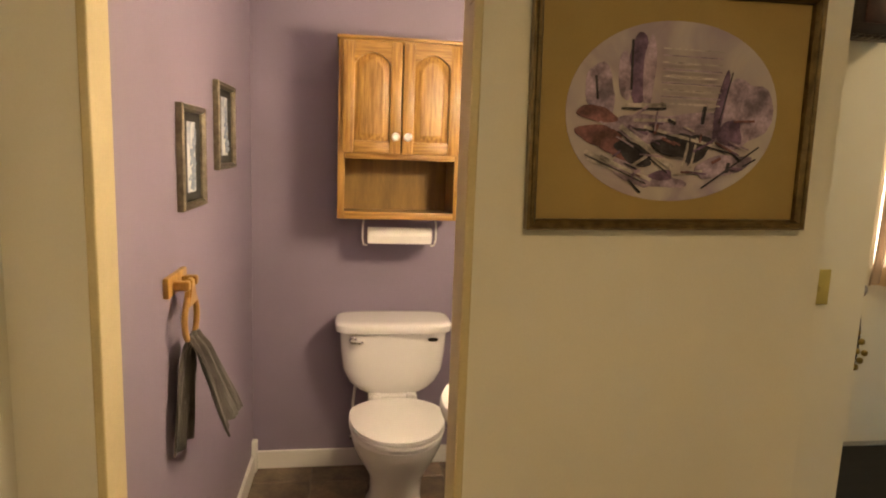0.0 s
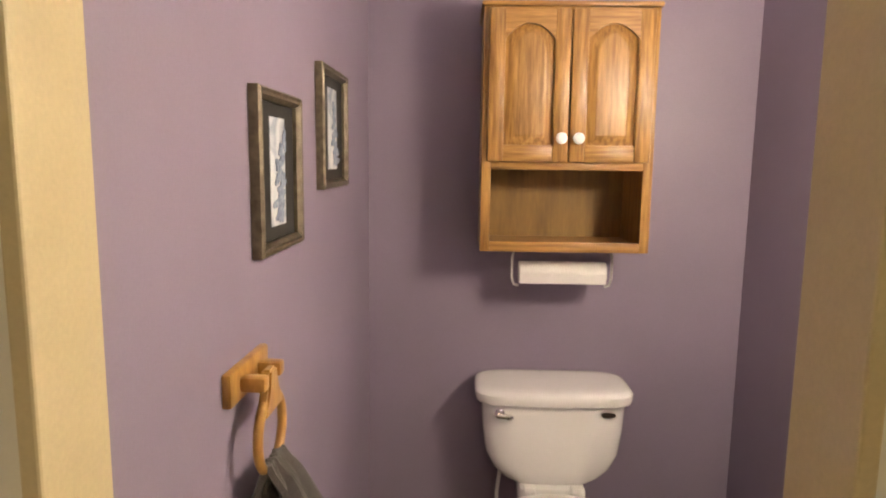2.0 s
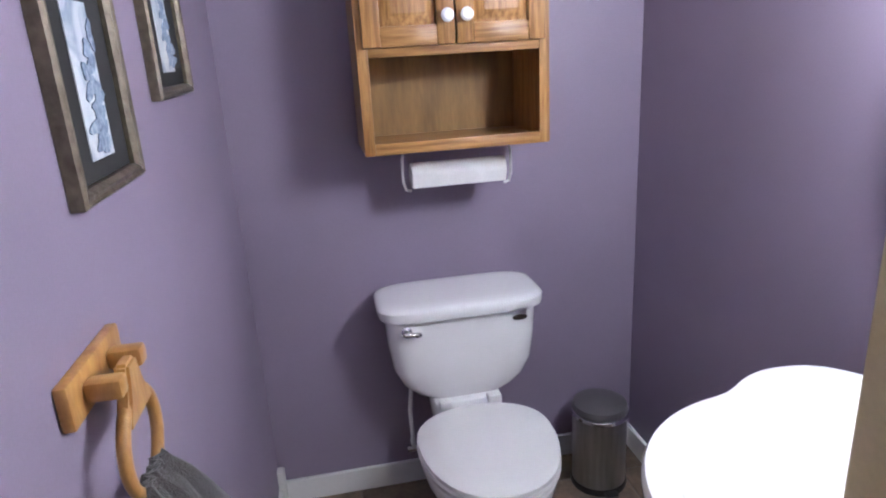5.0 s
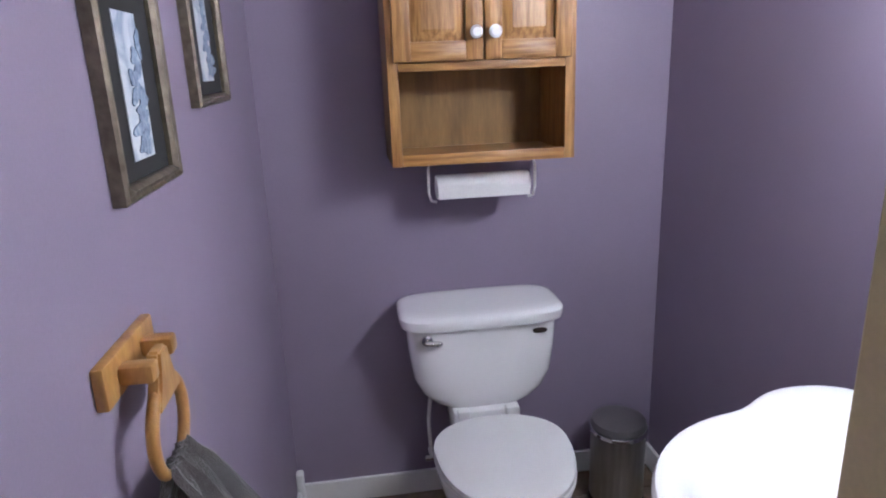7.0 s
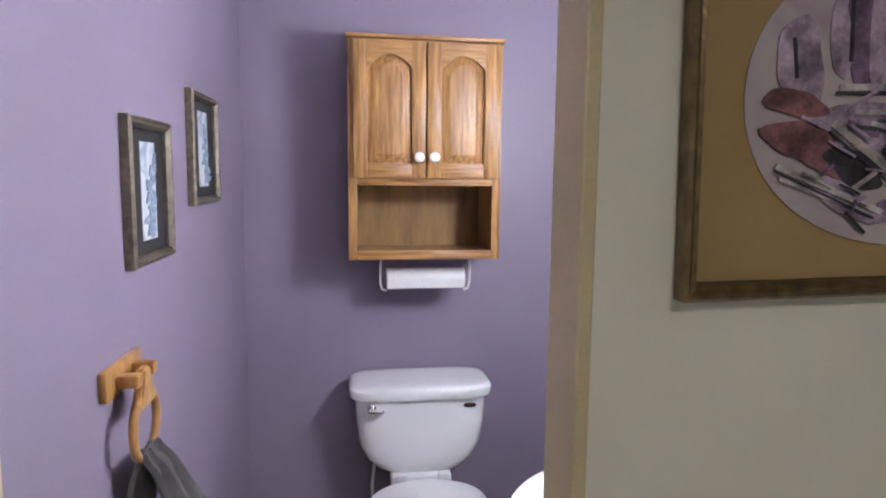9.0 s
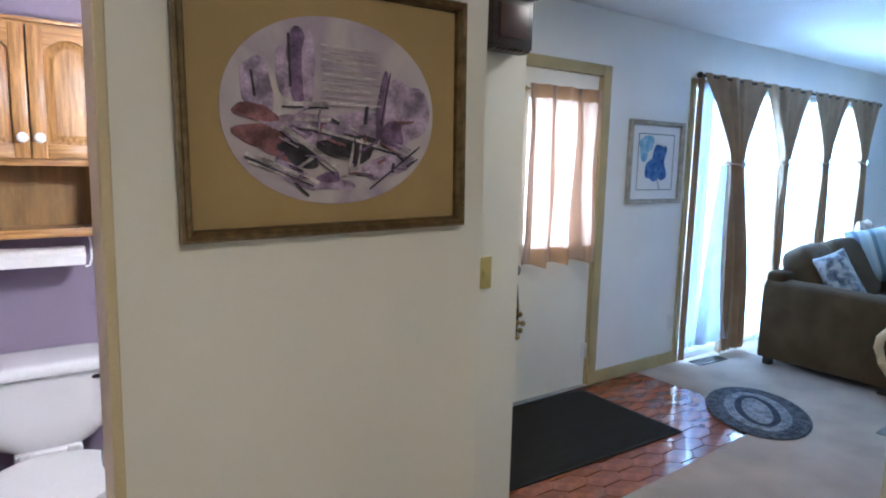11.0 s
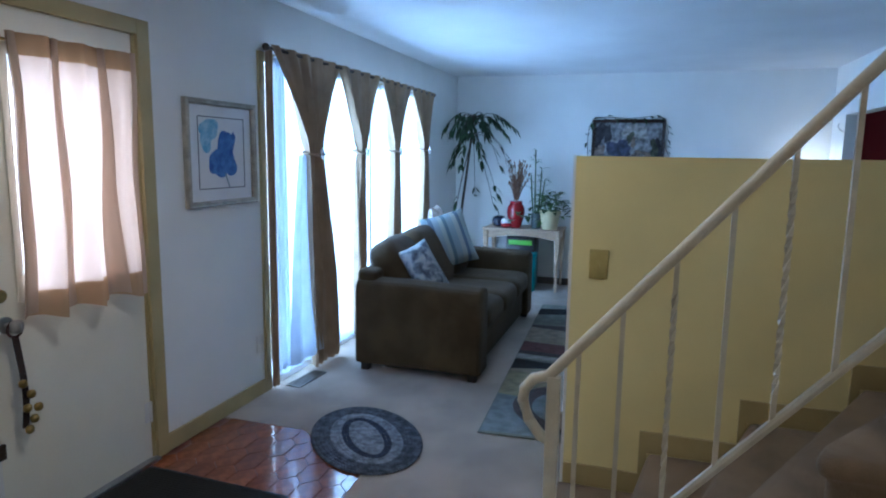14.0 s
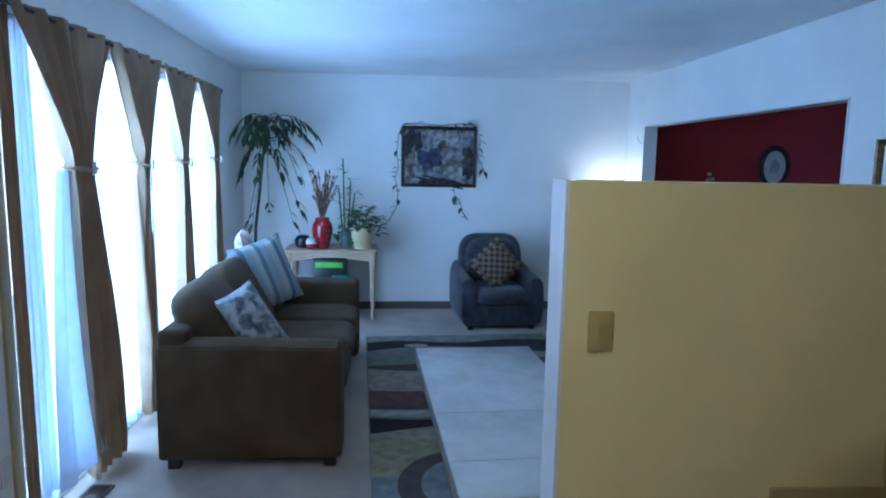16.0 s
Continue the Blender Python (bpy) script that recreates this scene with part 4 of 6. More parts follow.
tw = thing("hand_towel", "charcoal terry hand towel hanging folded through the ring", "towel", pose(left_x(ring_y), ring_y, ring_z, 0, 0, -ang) @ Matrix.Scale(0.9, 4))
for s, nm in ((1, "front_flap"), (-1, "back_flap")):
    bm = sheet(B(), towel_f(s), 26, 22)
    part(nm, thick(bm, 0.006), TOWEL, tw)
bm = B()
sheet(bm, lambda u, v: towel_f(1)(u, 0.70 + 0.08 * v) + Vector((0.0045, 0, 0)), 26, 3)
part("woven_band", thick(bm, 0.0015), mat("grey_towel_band", (0.20, 0.18, 0.16), 0.9, bump=0.5), tw, "lighter woven band")

# bathroom floor tiles
base = struct("floor_bath", prism(B(), [(DOOR_L, HALL_Y), (DOOR_R, HALL_Y), (DOOR_R, H2), (BATH_R, H2), (BATH_R, BACK_Y), (left_x(BACK_Y) - 0.02, BACK_Y), (DOOR_L, H2)], -0.016, -0.004), GROUT, "brown stone-look tile floor in the bathroom", "floor")
tile = loose("tile", BATH_TILE, box(B(), -0.147, 0.147, -0.147, 0.147, -0.008, 0.0, 0.003, 1), False)
for i in range(5):
    for j in range(6):
        o = new("tile", tile)
        o.parent = base
        o.location = (0.03 + 0.30 * i, 1.97 + 0.30 * j, 0.0)


# ---- hall and foyer ----
BP_W, BP_H = 0.582, 0.46
pcx, pcz = 0.938, 1.565
FX, FZ = 1.06, 0.97
ink = {}
for nm, c in (("plum", (0.19, 0.12, 0.22)), ("rust", (0.24, 0.11, 0.12)), ("ink", (0.05, 0.045, 0.06)), ("mauve", (0.40, 0.31, 0.43)), ("pale", (0.53, 0.48, 0.49))):
    ink[nm] = mat("painted_" + nm, c, 0.85, var=0.3, scale=30)
bits = [("mat_board", flat([(-BP_W / 2 + 0.02, -BP_H / 2 + 0.02), (BP_W / 2 - 0.02, -BP_H / 2 + 0.02), (BP_W / 2 - 0.02, BP_H / 2 - 0.02), (-BP_W / 2 + 0.02, BP_H / 2 - 0.02)], -0.003), MAT_GOLD, "mustard mat board"),
        ("oval_sketch", flat([(p[0] - 0.002, p[1] - 0.004) for p in oval(0, 0, 0, 0.2175, 0.170, 2.1, 56)], -0.0048), SKETCH, "pale lilac oval watercolour")]
q = -0.0064
layer = 0


def dab(kind, bm):
    bm.transform(Matrix.Translation((0, 0, -0.022)) @ Matrix.Diagonal((FX, 1, FZ, 1)))
    bits.append(("brush_mark", bm, ink[kind], ""))


def lay():
    global layer
    layer += 1
    return q - 0.00012 * layer


for a in ((-0.075, 0.10, 0.018, 0.075, 0.03), (-0.055, 0.095, 0.012, 0.07, 0), (-0.10, 0.085, 0.012, 0.05, 0.1)):
    dab("plum" if a[0] == -0.075 else "mauve", blob(a[0], a[1], a[2], a[3], lay(), a[4], 0.07, layer))
for a in ((0.135, 0.02, 0.05, 0.075, -0.25), (0.105, 0.015, 0.025, 0.062, -0.2), (-0.145, 0.055, 0.03, 0.05, 0.2), (-0.01, -0.015, 0.12, 0.03, 0.0), (0.02, 0.0, 0.085, 0.02, 0.1), (0.10, -0.085, 0.055, 0.022, 0.3), (-0.085, -0.10, 0.045, 0.016, -0.5), (-0.02, -0.118, 0.05, 0.012, 0)):
    dab("mauve", blob(a[0], a[1], a[2], a[3], lay(), a[4], 0.12, layer))
dab("plum", blob(0.088, 0.035, 0.009, 0.07, lay(), -0.16, 0.08, layer))
dab("plum", blob(0.11, -0.02, 0.022, 0.03, lay(), 0.1, 0.15, layer))
dab("ink", stroke(-0.09, 0.155, -0.088, 0.06, 0.004, lay()))
dab("ink", stroke(-0.155, 0.085, -0.15, 0.04, 0.004, lay()))
for a in ((-0.150, 0.012, 0.036, 0.016, -0.15), (-0.142, -0.030, 0.045, 0.021, -0.12), (-0.100, -0.055, 0.042, 0.020, -0.35)):
    dab("rust", blob(a[0], a[1], a[2], a[3], lay(), a[4], 0.1, layer))
for a in ((-0.075, -0.062, 0.045, 0.018, -0.4), (0.005, -0.045, 0.045, 0.022, -0.1), (-0.02, -0.105, 0.02, 0.012, 0), (0.045, -0.05, 0.03, 0.026, 0.2)):
    dab("ink" if a[1] > -0.1 else "plum", blob(a[0], a[1], a[2], a[3], lay(), a[4], 0.14, layer))
for a in ((-0.105, -0.01, 0.0, -0.09, 0.010), (-0.10, 0.03, -0.02, 0.032, 0.008), (-0.08, 0.002, 0.0, 0.004, 0.006), (-0.06, -0.01, 0.12, -0.055, 0.006), (0.03, -0.03, 0.02, -0.09, 0.005), (0.045, -0.03, 0.036, -0.09, 0.004),
          (-0.17, -0.06, -0.04, -0.115, 0.007), (-0.165, -0.075, -0.06, -0.115, 0.004), (0.0, -0.105, 0.06, -0.095, 0.005)):
    dab("pale", stroke(a[0], a[1], a[2], a[3], a[4], lay()))
for a in ((-0.105, 0.024, -0.02, 0.026, 0.003), (-0.06, -0.015, 0.125, -0.062, 0.003), (0.06, -0.13, 0.17, -0.045, 0.003), (-0.17, -0.067, -0.05, -0.122, 0.0025), (-0.085, -0.115, -0.06, -0.14, 0.004), (-0.11, -0.02, -0.01, -0.1, 0.0025), (0.12, -0.062, 0.135, -0.075, 0.004), (0.105, 0.10, 0.085, 0.0, 0.002), (0.14, -0.085, 0.165, -0.07, 0.003), (0.03, -0.03, 0.03, -0.085, 0.002)):
    dab("ink", stroke(a[0], a[1], a[2], a[3], a[4], lay()))
rq = random.Random(31)
for i in range(44):
    x, z = rq.uniform(-0.15, 0.12), rq.uniform(-0.125, 0.005)
    if (x / 0.18) ** 2 + (z / 0.15) ** 2 < 0.9:
        L_, an = rq.uniform(0.012, 0.05), rq.choice((-0.45, -0.4, -0.05, 0.6, 1.4)) + rq.uniform(-0.12, 0.12)
        dab(rq.choice(("ink", "plum", "pale", "mauve", "rust")), stroke(x, z, x + L_ * math.cos(an), z + L_ * math.sin(an), rq.uniform(0.0018, 0.006), lay()))
for i in range(9):
    dab("mauve" if i % 2 else "pale", stroke(-0.035, 0.14 - i * 0.013, 0.08, 0.137 - i * 0.013, 0.0022, lay()))
framed("framed_watercolour", "oval watercolour of instruments, mustard mat, antique gold frame", pose(pcx, HALL_Y - 0.002, pcz, 0, -1.0, 0), BP_W, BP_H, 0.019, GOLD_FRAME, 0.026, bits)


def plate(name, label, m, w, h, toggles):
    t = thing(name, label, "light switch", m)
    part("plate", box(B(), -w / 2, w / 2, -0.007, 0, -h / 2, h / 2, 0.003), IVORY, t)
    for x in toggles:
        bm = B()
        box(bm, x - 0.006, x + 0.006, -0.009, -0.0065, -0.014, 0.014, 0.001)
        box(bm, x - 0.0035, x + 0.0035, -0.0115, -0.006, -0.002, 0.006, 0.0015)
        part("toggle", bm, IVORY, t)
    return t


plate("switch_plate", "ivory three-toggle switch plate on the closet wall", pose(1.785, CLOSET_Y - 0.001, 1.082), 0.175, 0.117, (-0.05, 0, 0.05))
plate("switch_plate", "ivory single switch plate on the yellow half wall", pose(HALF_X - 0.001, 1.382, 1.10, 0, 0, -90), 0.072, 0.116, (0,))
bm = B()
kb = thing("wooden_wall_shelf", "small dark carved wooden box hung high on the closet wall", "wall box", pose(1.862, CLOSET_Y - 0.001, 1.945) @ Matrix.Scale(1.05, 4))
part("body", box(B(), -0.085, 0.085, -0.085, -0.001, -0.085, 0.075, 0.006), DARK_WOOD, kb)
part("top_board", box(B(), -0.097, 0.097, -0.098, -0.001, 0.075, 0.088, 0.004), DARK_WOOD, kb)
part("front_panel", box(B(), -0.06, 0.06, -0.09, -0.085, -0.055, 0.05, 0.003), mat("reddish_panel", (0.075, 0.026, 0.016), 0.4, var=0.2, scale=10), kb, "reddish carved front panel")
bm = B()
for i in range(7):
    puff(bm, -0.072 + 0.024 * i, -0.05, -0.087, 0.013, 0.035, 0.008, 1.0, 10)
part("scallop_edge", bm, DARK_WOOD, kb)

# foyer tiles: long hexagons
tl, tw_ = 0.23, 0.115


def inside(p, poly):
    c = False
    for (x0, y0), (x1, y1) in zip(poly, poly[1:] + poly[:1]):
        if (y0 > p[1]) != (y1 > p[1]) and p[0] < (x1 - x0) * (p[1] - y0) / (y1 - y0) + x0:
            c = not c
    return c


foyer = struct("floor_foyer", prism(B(), FOYER, -0.018, -0.010), RED_GROUT, "glazed red-brown hexagon tile floor at the front door", "floor")
g = 0.0020
bm = B()
hexa = [(tl / 2 - g, 0), (tl / 2 - tw_ / 2 - g * 0.4, tw_ / 2 - g), (-tl / 2 + tw_ / 2 + g * 0.4, tw_ / 2 - g), (-tl / 2 + g, 0), (-tl / 2 + tw_ / 2 + g * 0.4, -tw_ / 2 + g), (tl / 2 - tw_ / 2 - g * 0.4, -tw_ / 2 + g)]
loft(bm, [[(x, y, -0.011) for x, y in hexa], [(x, y, -0.0032) for x, y in hexa], [(x * 0.994, y * 0.99, -0.0026) for x, y in hexa]])
hex_tile = loose("tile", RED_TILE, bm, False)
rnd = random.Random(2)
wide = [(CLOSET_X, 3.46), (CLOSET_X, 2.31), (3.1, 2.35), (3.84, 2.39), (4.21, 2.93), (4.21, 3.46)]
for i in range(-2, 32):
    for j in range(0, 16):
        x, y = 2.02 + i * (tl - tw_ / 2), 2.32 + j * tw_ + (i % 2) * tw_ / 2
        if inside((x, y), wide) and y < 3.42:
            o = new("tile", hex_tile)
            o.parent = foyer
            o.location = (x, y, rnd.uniform(-0.0003, 0.0003))
            o.rotation_euler = (rnd.uniform(-0.001, 0.001), rnd.uniform(-0.001, 0.001), 0)

dm = thing("door_mat", "large black ribbed door mat on the tiles at the front door", "door mat", pose(2.87, 3.06, -0.0015, 0, 0, -2))
part("mat_base", box(B(), -0.65, 0.65, -0.385, 0.385, 0, 0.008, 0.003), MAT_BLACK, dm)
rib = loose("rib", MAT_BLACK, box(B(), -0.004, 0.004, -0.365, 0.365, 0.0085, 0.011), False)
for i in range(78):
    o = new("rib", rib)
    o.parent = dm
    o.location = (-0.625 + 1.25 * i / 77, 0, 0)


# braided oval rug
def braid(a, b, r, z, k, material, parent):
    """One braided row: a wavy ring."""
    bm = B()
    n = k * 4
    rows = []
    for i in range(n):
        t = 2 * math.pi * i / n
        w = 1 + 0.05 * math.sin(k * t)
        d = 0.004 * math.sin(k * t)
        cx, cy = (a + d) * math.cos(t), (b + d) * math.sin(t)
        nx, ny = math.cos(t) * b, math.sin(t) * a
        q2 = math.hypot(nx, ny)
        rows.append([bm.verts.new((cx + r * w * math.cos(p) * nx / q2, cy + r * w * math.cos(p) * ny / q2, z + 0.55 * r * w * math.sin(p))) for p in (0, math.pi / 3, 2 * math.pi / 3, math.pi, 4.4, 5.2)])
    for i in range(n):
        for j in range(6):
            bm.faces.new((rows[i][j], rows[(i + 1) % n][j], rows[(i + 1) % n][(j + 1) % 6], rows[i][(j + 1) % 6]))
    part("braid", bm, material, parent)


RUG_D = mat("slate_braid", (0.085, 0.095, 0.115), 0.95, var=0.3, scale=30, bump=0.8, bscale=300)
RUG_L = mat("grey_blue_braid", (0.24, 0.25, 0.28), 0.95, var=0.25, scale=30, bump=0.8, bscale=300)
RUG_N = mat("navy_braid", (0.025, 0.032, 0.06), 0.95, var=0.25, scale=30, bump=0.8, bscale=300)
br = thing("braided_rug", "oval braided rug in slate, grey and navy rings", "rug", pose(4.165, 2.58, 0.0, 0, 0, 38))
cols = [RUG_L, RUG_L, RUG_L, RUG_N, RUG_N, RUG_L, RUG_L, RUG_L, RUG_D, RUG_D, RUG_D, RUG_D, RUG_D]
for i, c in enumerate(cols):
    braid(0.165 + 0.0205 * i, 0.03 + 0.0205 * i, 0.0115, 0.006, 20 + 6 * i, c, br)
part("core", box(B(), -0.155, 0.155, -0.022, 0.022, 0.001, 0.011, 0.004), RUG_L, br)

# door curtain
dc = thing("door_curtain", "peach sheer curtain gathered on a rod over the door glass", "curtain", pose(3.243, NORTH - 0.035, 0))
part("curtain_rod", rod(B(), (-0.315, 0, 1.90), (0.305, 0, 1.90), 0.006, 10), BRASS, dc)
for x in (-0.31, 0.30):
    bm = B()
    puff(bm, x, 0, 1.90, 0.012, 0.012, 0.012, 1, 12)
    rod(bm, (x * 0.98, 0, 1.90), (x * 0.98, 0.036, 1.90), 0.005)
    part("bracket", bm, BRASS, dc)


def fold_f(w, z0, z1, n, amp, ph, hem=0.0):
    def f(u, v):
        z = z1 + (z0 - z1) * v
        sp = w * (1 - 0.06 * math.sin(math.pi * v))
        x = (u - 0.5) * sp + 0.006 * math.sin(9 * v + 7 * u)
        a = amp * (0.45 + 0.55 * v)
        y = -0.012 + a * math.sin(2 * math.pi * n * u + ph + 0.6 * math.sin(3 * u)) + 0.3 * a * math.sin(2 * math.pi * n * 2.3 * u + 1)
        return Vector((x, min(y - 0.014, 0.02), z + (0.012 * math.sin(2 * math.pi * n * u) if v > 0.95 else 0)))
    return f


ff = fold_f(0.58, 0.88, 1.93, 3, 0.04, 0.4)
part("panel", sheet(B(), ff, 90, 24), LACE, dc, "peach sheer panel")
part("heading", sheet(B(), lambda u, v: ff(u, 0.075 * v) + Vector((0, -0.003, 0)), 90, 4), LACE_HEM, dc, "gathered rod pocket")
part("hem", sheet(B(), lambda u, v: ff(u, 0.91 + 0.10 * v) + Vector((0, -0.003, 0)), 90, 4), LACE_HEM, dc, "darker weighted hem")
# Strips over the panel whose darker colour paints the shade of its folds.
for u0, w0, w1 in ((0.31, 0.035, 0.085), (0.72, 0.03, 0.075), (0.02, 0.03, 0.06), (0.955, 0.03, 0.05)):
    part("pleat", sheet(B(), lambda u, v: ff(min(1, max(0, u0 + (u - 0.3) * (w0 + (w1 - w0) * v) / 0.56)), v) + Vector((0.006 * math.sin(5 * v), -0.006 - 0.022 * math.sin(math.pi * u), 0)), 10, 20), LACE_FOLD_SHADE, dc, "doubled pleat of the sheer, fold shade in its colour")
copy_thing(dc, pose(2.40, NORTH - 0.035, 0))

# bells on the knob
be = thing("bell_strap", "dark strap of brass jingle bells hanging from the door knob", "bell strap", pose(2.903, NORTH - 0.034, 0.84))
bm = B()
sheet(bm, lambda u, v: Vector(((u - 0.5) * 0.026 + 0.012 * math.sin(4 * v) + 0.02 * v, -0.012 + 0.006 * math.sin(6 * v), -0.02 - 0.36 * v)), 4, 14)
part("strap", thick(bm, 0.004), mat("dark_strap", (0.03, 0.018, 0.015), 0.7), be)
part("loop", tube(B(), [(0.03 * math.cos(a), -0.012, 0.01 + 0.03 * math.sin(a)) for a in [0.2 * i for i in range(32)]], 0.005, 6), mat("dark_loop", (0.05, 0.02, 0.018), 0.7), be)
for i, (x, z) in enumerate(((0.0, -0.20), (0.03, -0.25), (0.01, -0.30), (0.055, -0.31), (0.035, -0.35), (0.012, -0.385))):
    part("bell", puff(B(), x, -0.03, z, 0.017, 0.015, 0.017, 1.0, 14), BRASS, be, "round brass bell")

# blue flower picture
FW, FH = 0.535, 0.555
fp = [("mat_board", flat([(-FW / 2 + 0.02, -FH / 2 + 0.02), (FW / 2 - 0.02, -FH / 2 + 0.02), (FW / 2 - 0.02, FH / 2 - 0.02), (-FW / 2 + 0.02, FH / 2 - 0.02)], -0.003), MAT_WHITE, "white mat board")]
for a in ((-0.17, -0.185, -0.17, 0.19), (0.18, -0.185, 0.18, 0.19), (-0.17, -0.185, 0.18, -0.185), (-0.17, 0.19, 0.18, 0.19)):
    fp.append(("mat_line", stroke(*a, 0.005, -0.0046), mat("grey_line", (0.10, 0.11, 0.14), 0.8) if a[0] == -0.17 and a[2] == -0.17 else bpy.data.materials["grey_line"], ""))
fp += [("petal", blob(-0.09, 0.125, 0.065, 0.06, -0.0047, 0, 0.1, 1), FLOWER_SKY, "pale blue petal"), ("petal", blob(-0.115, 0.065, 0.04, 0.06, -0.0050, 0.2, 0.1, 2), FLOWER_SKY, ""),
       ("petal", blob(-0.035, -0.045, 0.06, 0.07, -0.0049, 0.3, 0.12, 3), FLOWER_BLUE, "deep blue petal"), ("petal", blob(0.03, 0.045, 0.058, 0.085, -0.0052, -0.2, 0.08, 4), FLOWER_BLUE, ""),
       ("petal", blob(0.05, -0.04, 0.06, 0.08, -0.0054, 0.3, 0.1, 5), FLOWER_BLUE, ""), ("petal", blob(-0.01, -0.075, 0.07, 0.045, -0.0056, 0.1, 0.12, 6), FLOWER_BLUE, ""), ("petal", blob(0.085, 0.07, 0.018, 0.05, -0.0058, -0.35, 0.1, 7), FLOWER_BLUE, ""),
       ("stem", stroke(0.02, -0.105, 0.055, -0.182, 0.007, -0.0058), mat("painted_stem", (0.20, 0.30, 0.36), 0.8), "")]
framed("flower_picture", "framed blue tulip watercolour with a white mat and champagne frame", pose(4.207, NORTH - 0.002, 1.502) @ Matrix.Diagonal((1.13, 1, 1.02, 1)), FW, FH, 0.03, GREY_FRAME, 0.03, fp)

ol = thing("power_outlet", "white wall outlet plate low on the front wall", "outlet", pose(4.522, NORTH - 0.001, 0.328))
part("plate", box(B(), -0.035, 0.035, -0.006, 0, -0.057, 0.057, 0.003), PLASTIC, ol)
for z in (-0.02, 0.02):
    part("socket", box(B(), -0.016, 0.016, -0.008, -0.0055, z - 0.014, z + 0.014, 0.003), WHITE_TRIM, ol)
vt = thing("floor_vent", "brown metal floor register in the carpet below the sheer", "vent", pose(4.86, 3.335, 0.0, 0, 0, -4))
bm = B()
box(bm, -0.16, 0.16, -0.055, -0.04, 0, 0.008, 0.002)
box(bm, -0.16, 0.16, 0.04, 0.055, 0, 0.008, 0.002)
box(bm, -0.16, -0.145, -0.04, 0.04, 0, 0.008)
box(bm, 0.145, 0.16, -0.04, 0.04, 0, 0.008)
part("frame", bm, DARK_METAL, vt)
for i in range(16):
    part("slat", box(B(), -0.138 + i * 0.0184 - 0.004, -0.138 + i * 0.0184 + 0.004, -0.041, 0.041, 0.0, 0.006), DARK_METAL, vt, "", False)

# ---- window dressing ----
cr_ = thing("curtain_rod", "dark curtain rod with ball ends over the front window", "curtain rod", pose(6.10, NORTH - 0.075, 2.125))
part("pole", rod(B(), (-1.53, 0, 0), (1.53, 0, 0), 0.011, 12), DARK_METAL, cr_)
for x in (-1.54, 1.54):
    part("finial", puff(B(), x, 0, 0, 0.022, 0.022, 0.022, 1, 14), DARK_METAL, cr_)
for x in (-1.45, 0.0, 1.45):
    part("bracket", rod(B(), (x, 0, 0), (x, 0.074, 0.0), 0.008, 8), DARK_METAL, cr_)


def drape(x0, x1, tx0, tx1, bx0, bx1, zt, folds, seed, zb=0.06):
    cxm = (tx0 + tx1) / 2
    t = thing("drape", "taupe drape tied back at mid height with a silver clip", "curtain", pose(cxm, NORTH - 0.085, 0), "window drapes")
    rnd = random.Random(seed)
    ph = rnd.uniform(0, 6)

    def f(u, v):
        z = 2.145 + (zb - 2.145) * v
        if z > zt:
            s = (z - zt) / (2.145 - zt)
            s2 = s ** 1.35
            a, b = tx0 + (x0 - tx0) * s2, tx1 + (x1 - tx1) * s2
            amp = 0.016 + 0.018 * (1 - s)
        else:
            s = (zt - z) / zt
            e = min(1, s * 1.1) ** 0.7
            a, b = tx0 + (bx0 - tx0) * e, tx1 + (bx1 - tx1) * e
            amp = 0.026 + 0.008 * s
        pinch = math.exp(-((z - zt) / 0.05) ** 2)
        amp *= 1 - 0.4 * pinch
        x = a + (b - a) * u + 0.008 * math.sin(5 * z + 11 * u) * (1 - pinch)
        y = -amp * math.sin(2 * math.pi * folds * u + ph + 0.8 * math.sin(2.1 * z)) - 0.35 * amp * math.sin(4.6 * math.pi * folds * u + 1.3 * z) - 0.01 * pinch
        return Vector((x - cxm, y, z))
    part("cloth", thick(sheet(B(), f, 64, 60), 0.003), DRAPE, t)
    bm = B()
    n = 24
    tube(bm, [((tx1 - tx0) * 0.55 * math.cos(2 * math.pi * i / n), -0.005 + 0.05 * math.sin(2 * math.pi * i / n), zt + 0.01 * math.sin(2 * math.pi * i / n)) for i in range(n + 1)], 0.011, 8)
    part("tieback", bm, DRAPE, t)
    part("clip", box(B(), -0.02, 0.012, -0.075, -0.055, zt - 0.035, zt + 0.03, 0.006), mat("silver_clip", (0.7, 0.7, 0.72), 0.25, 0.9) if "silver_clip" not in bpy.data.materials else bpy.data.materials["silver_clip"], t, "bright silver clip")
    return t


drape(4.60, 5.50, 4.98, 5.20, 5.02, 5.40, 1.51, 5, 1, 0.03)
drape(5.49, 6.26, 5.75, 5.89, 5.74, 5.91, 1.525, 4, 2)
drape(6.25, 6.95, 6.47, 6.61, 6.45, 6.64, 1.54, 4, 3)
drape(6.94, 7.63, 7.25, 7.40, 7.24, 7.42, 1.56, 4, 4)
bm = sheet(B(), lambda u, v: Vector(((u - 0.5) * 0.055, -0.018 * math.sin(9 * u), 2.14 - 2.12 * v)), 8, 10)
side = thing("side_drape", "narrow taupe drape edge hanging straight beside the window", "curtain", pose(4.625, NORTH - 0.045, 0), "window drapes")
part("cloth", thick(bm, 0.003), DRAPE, side)
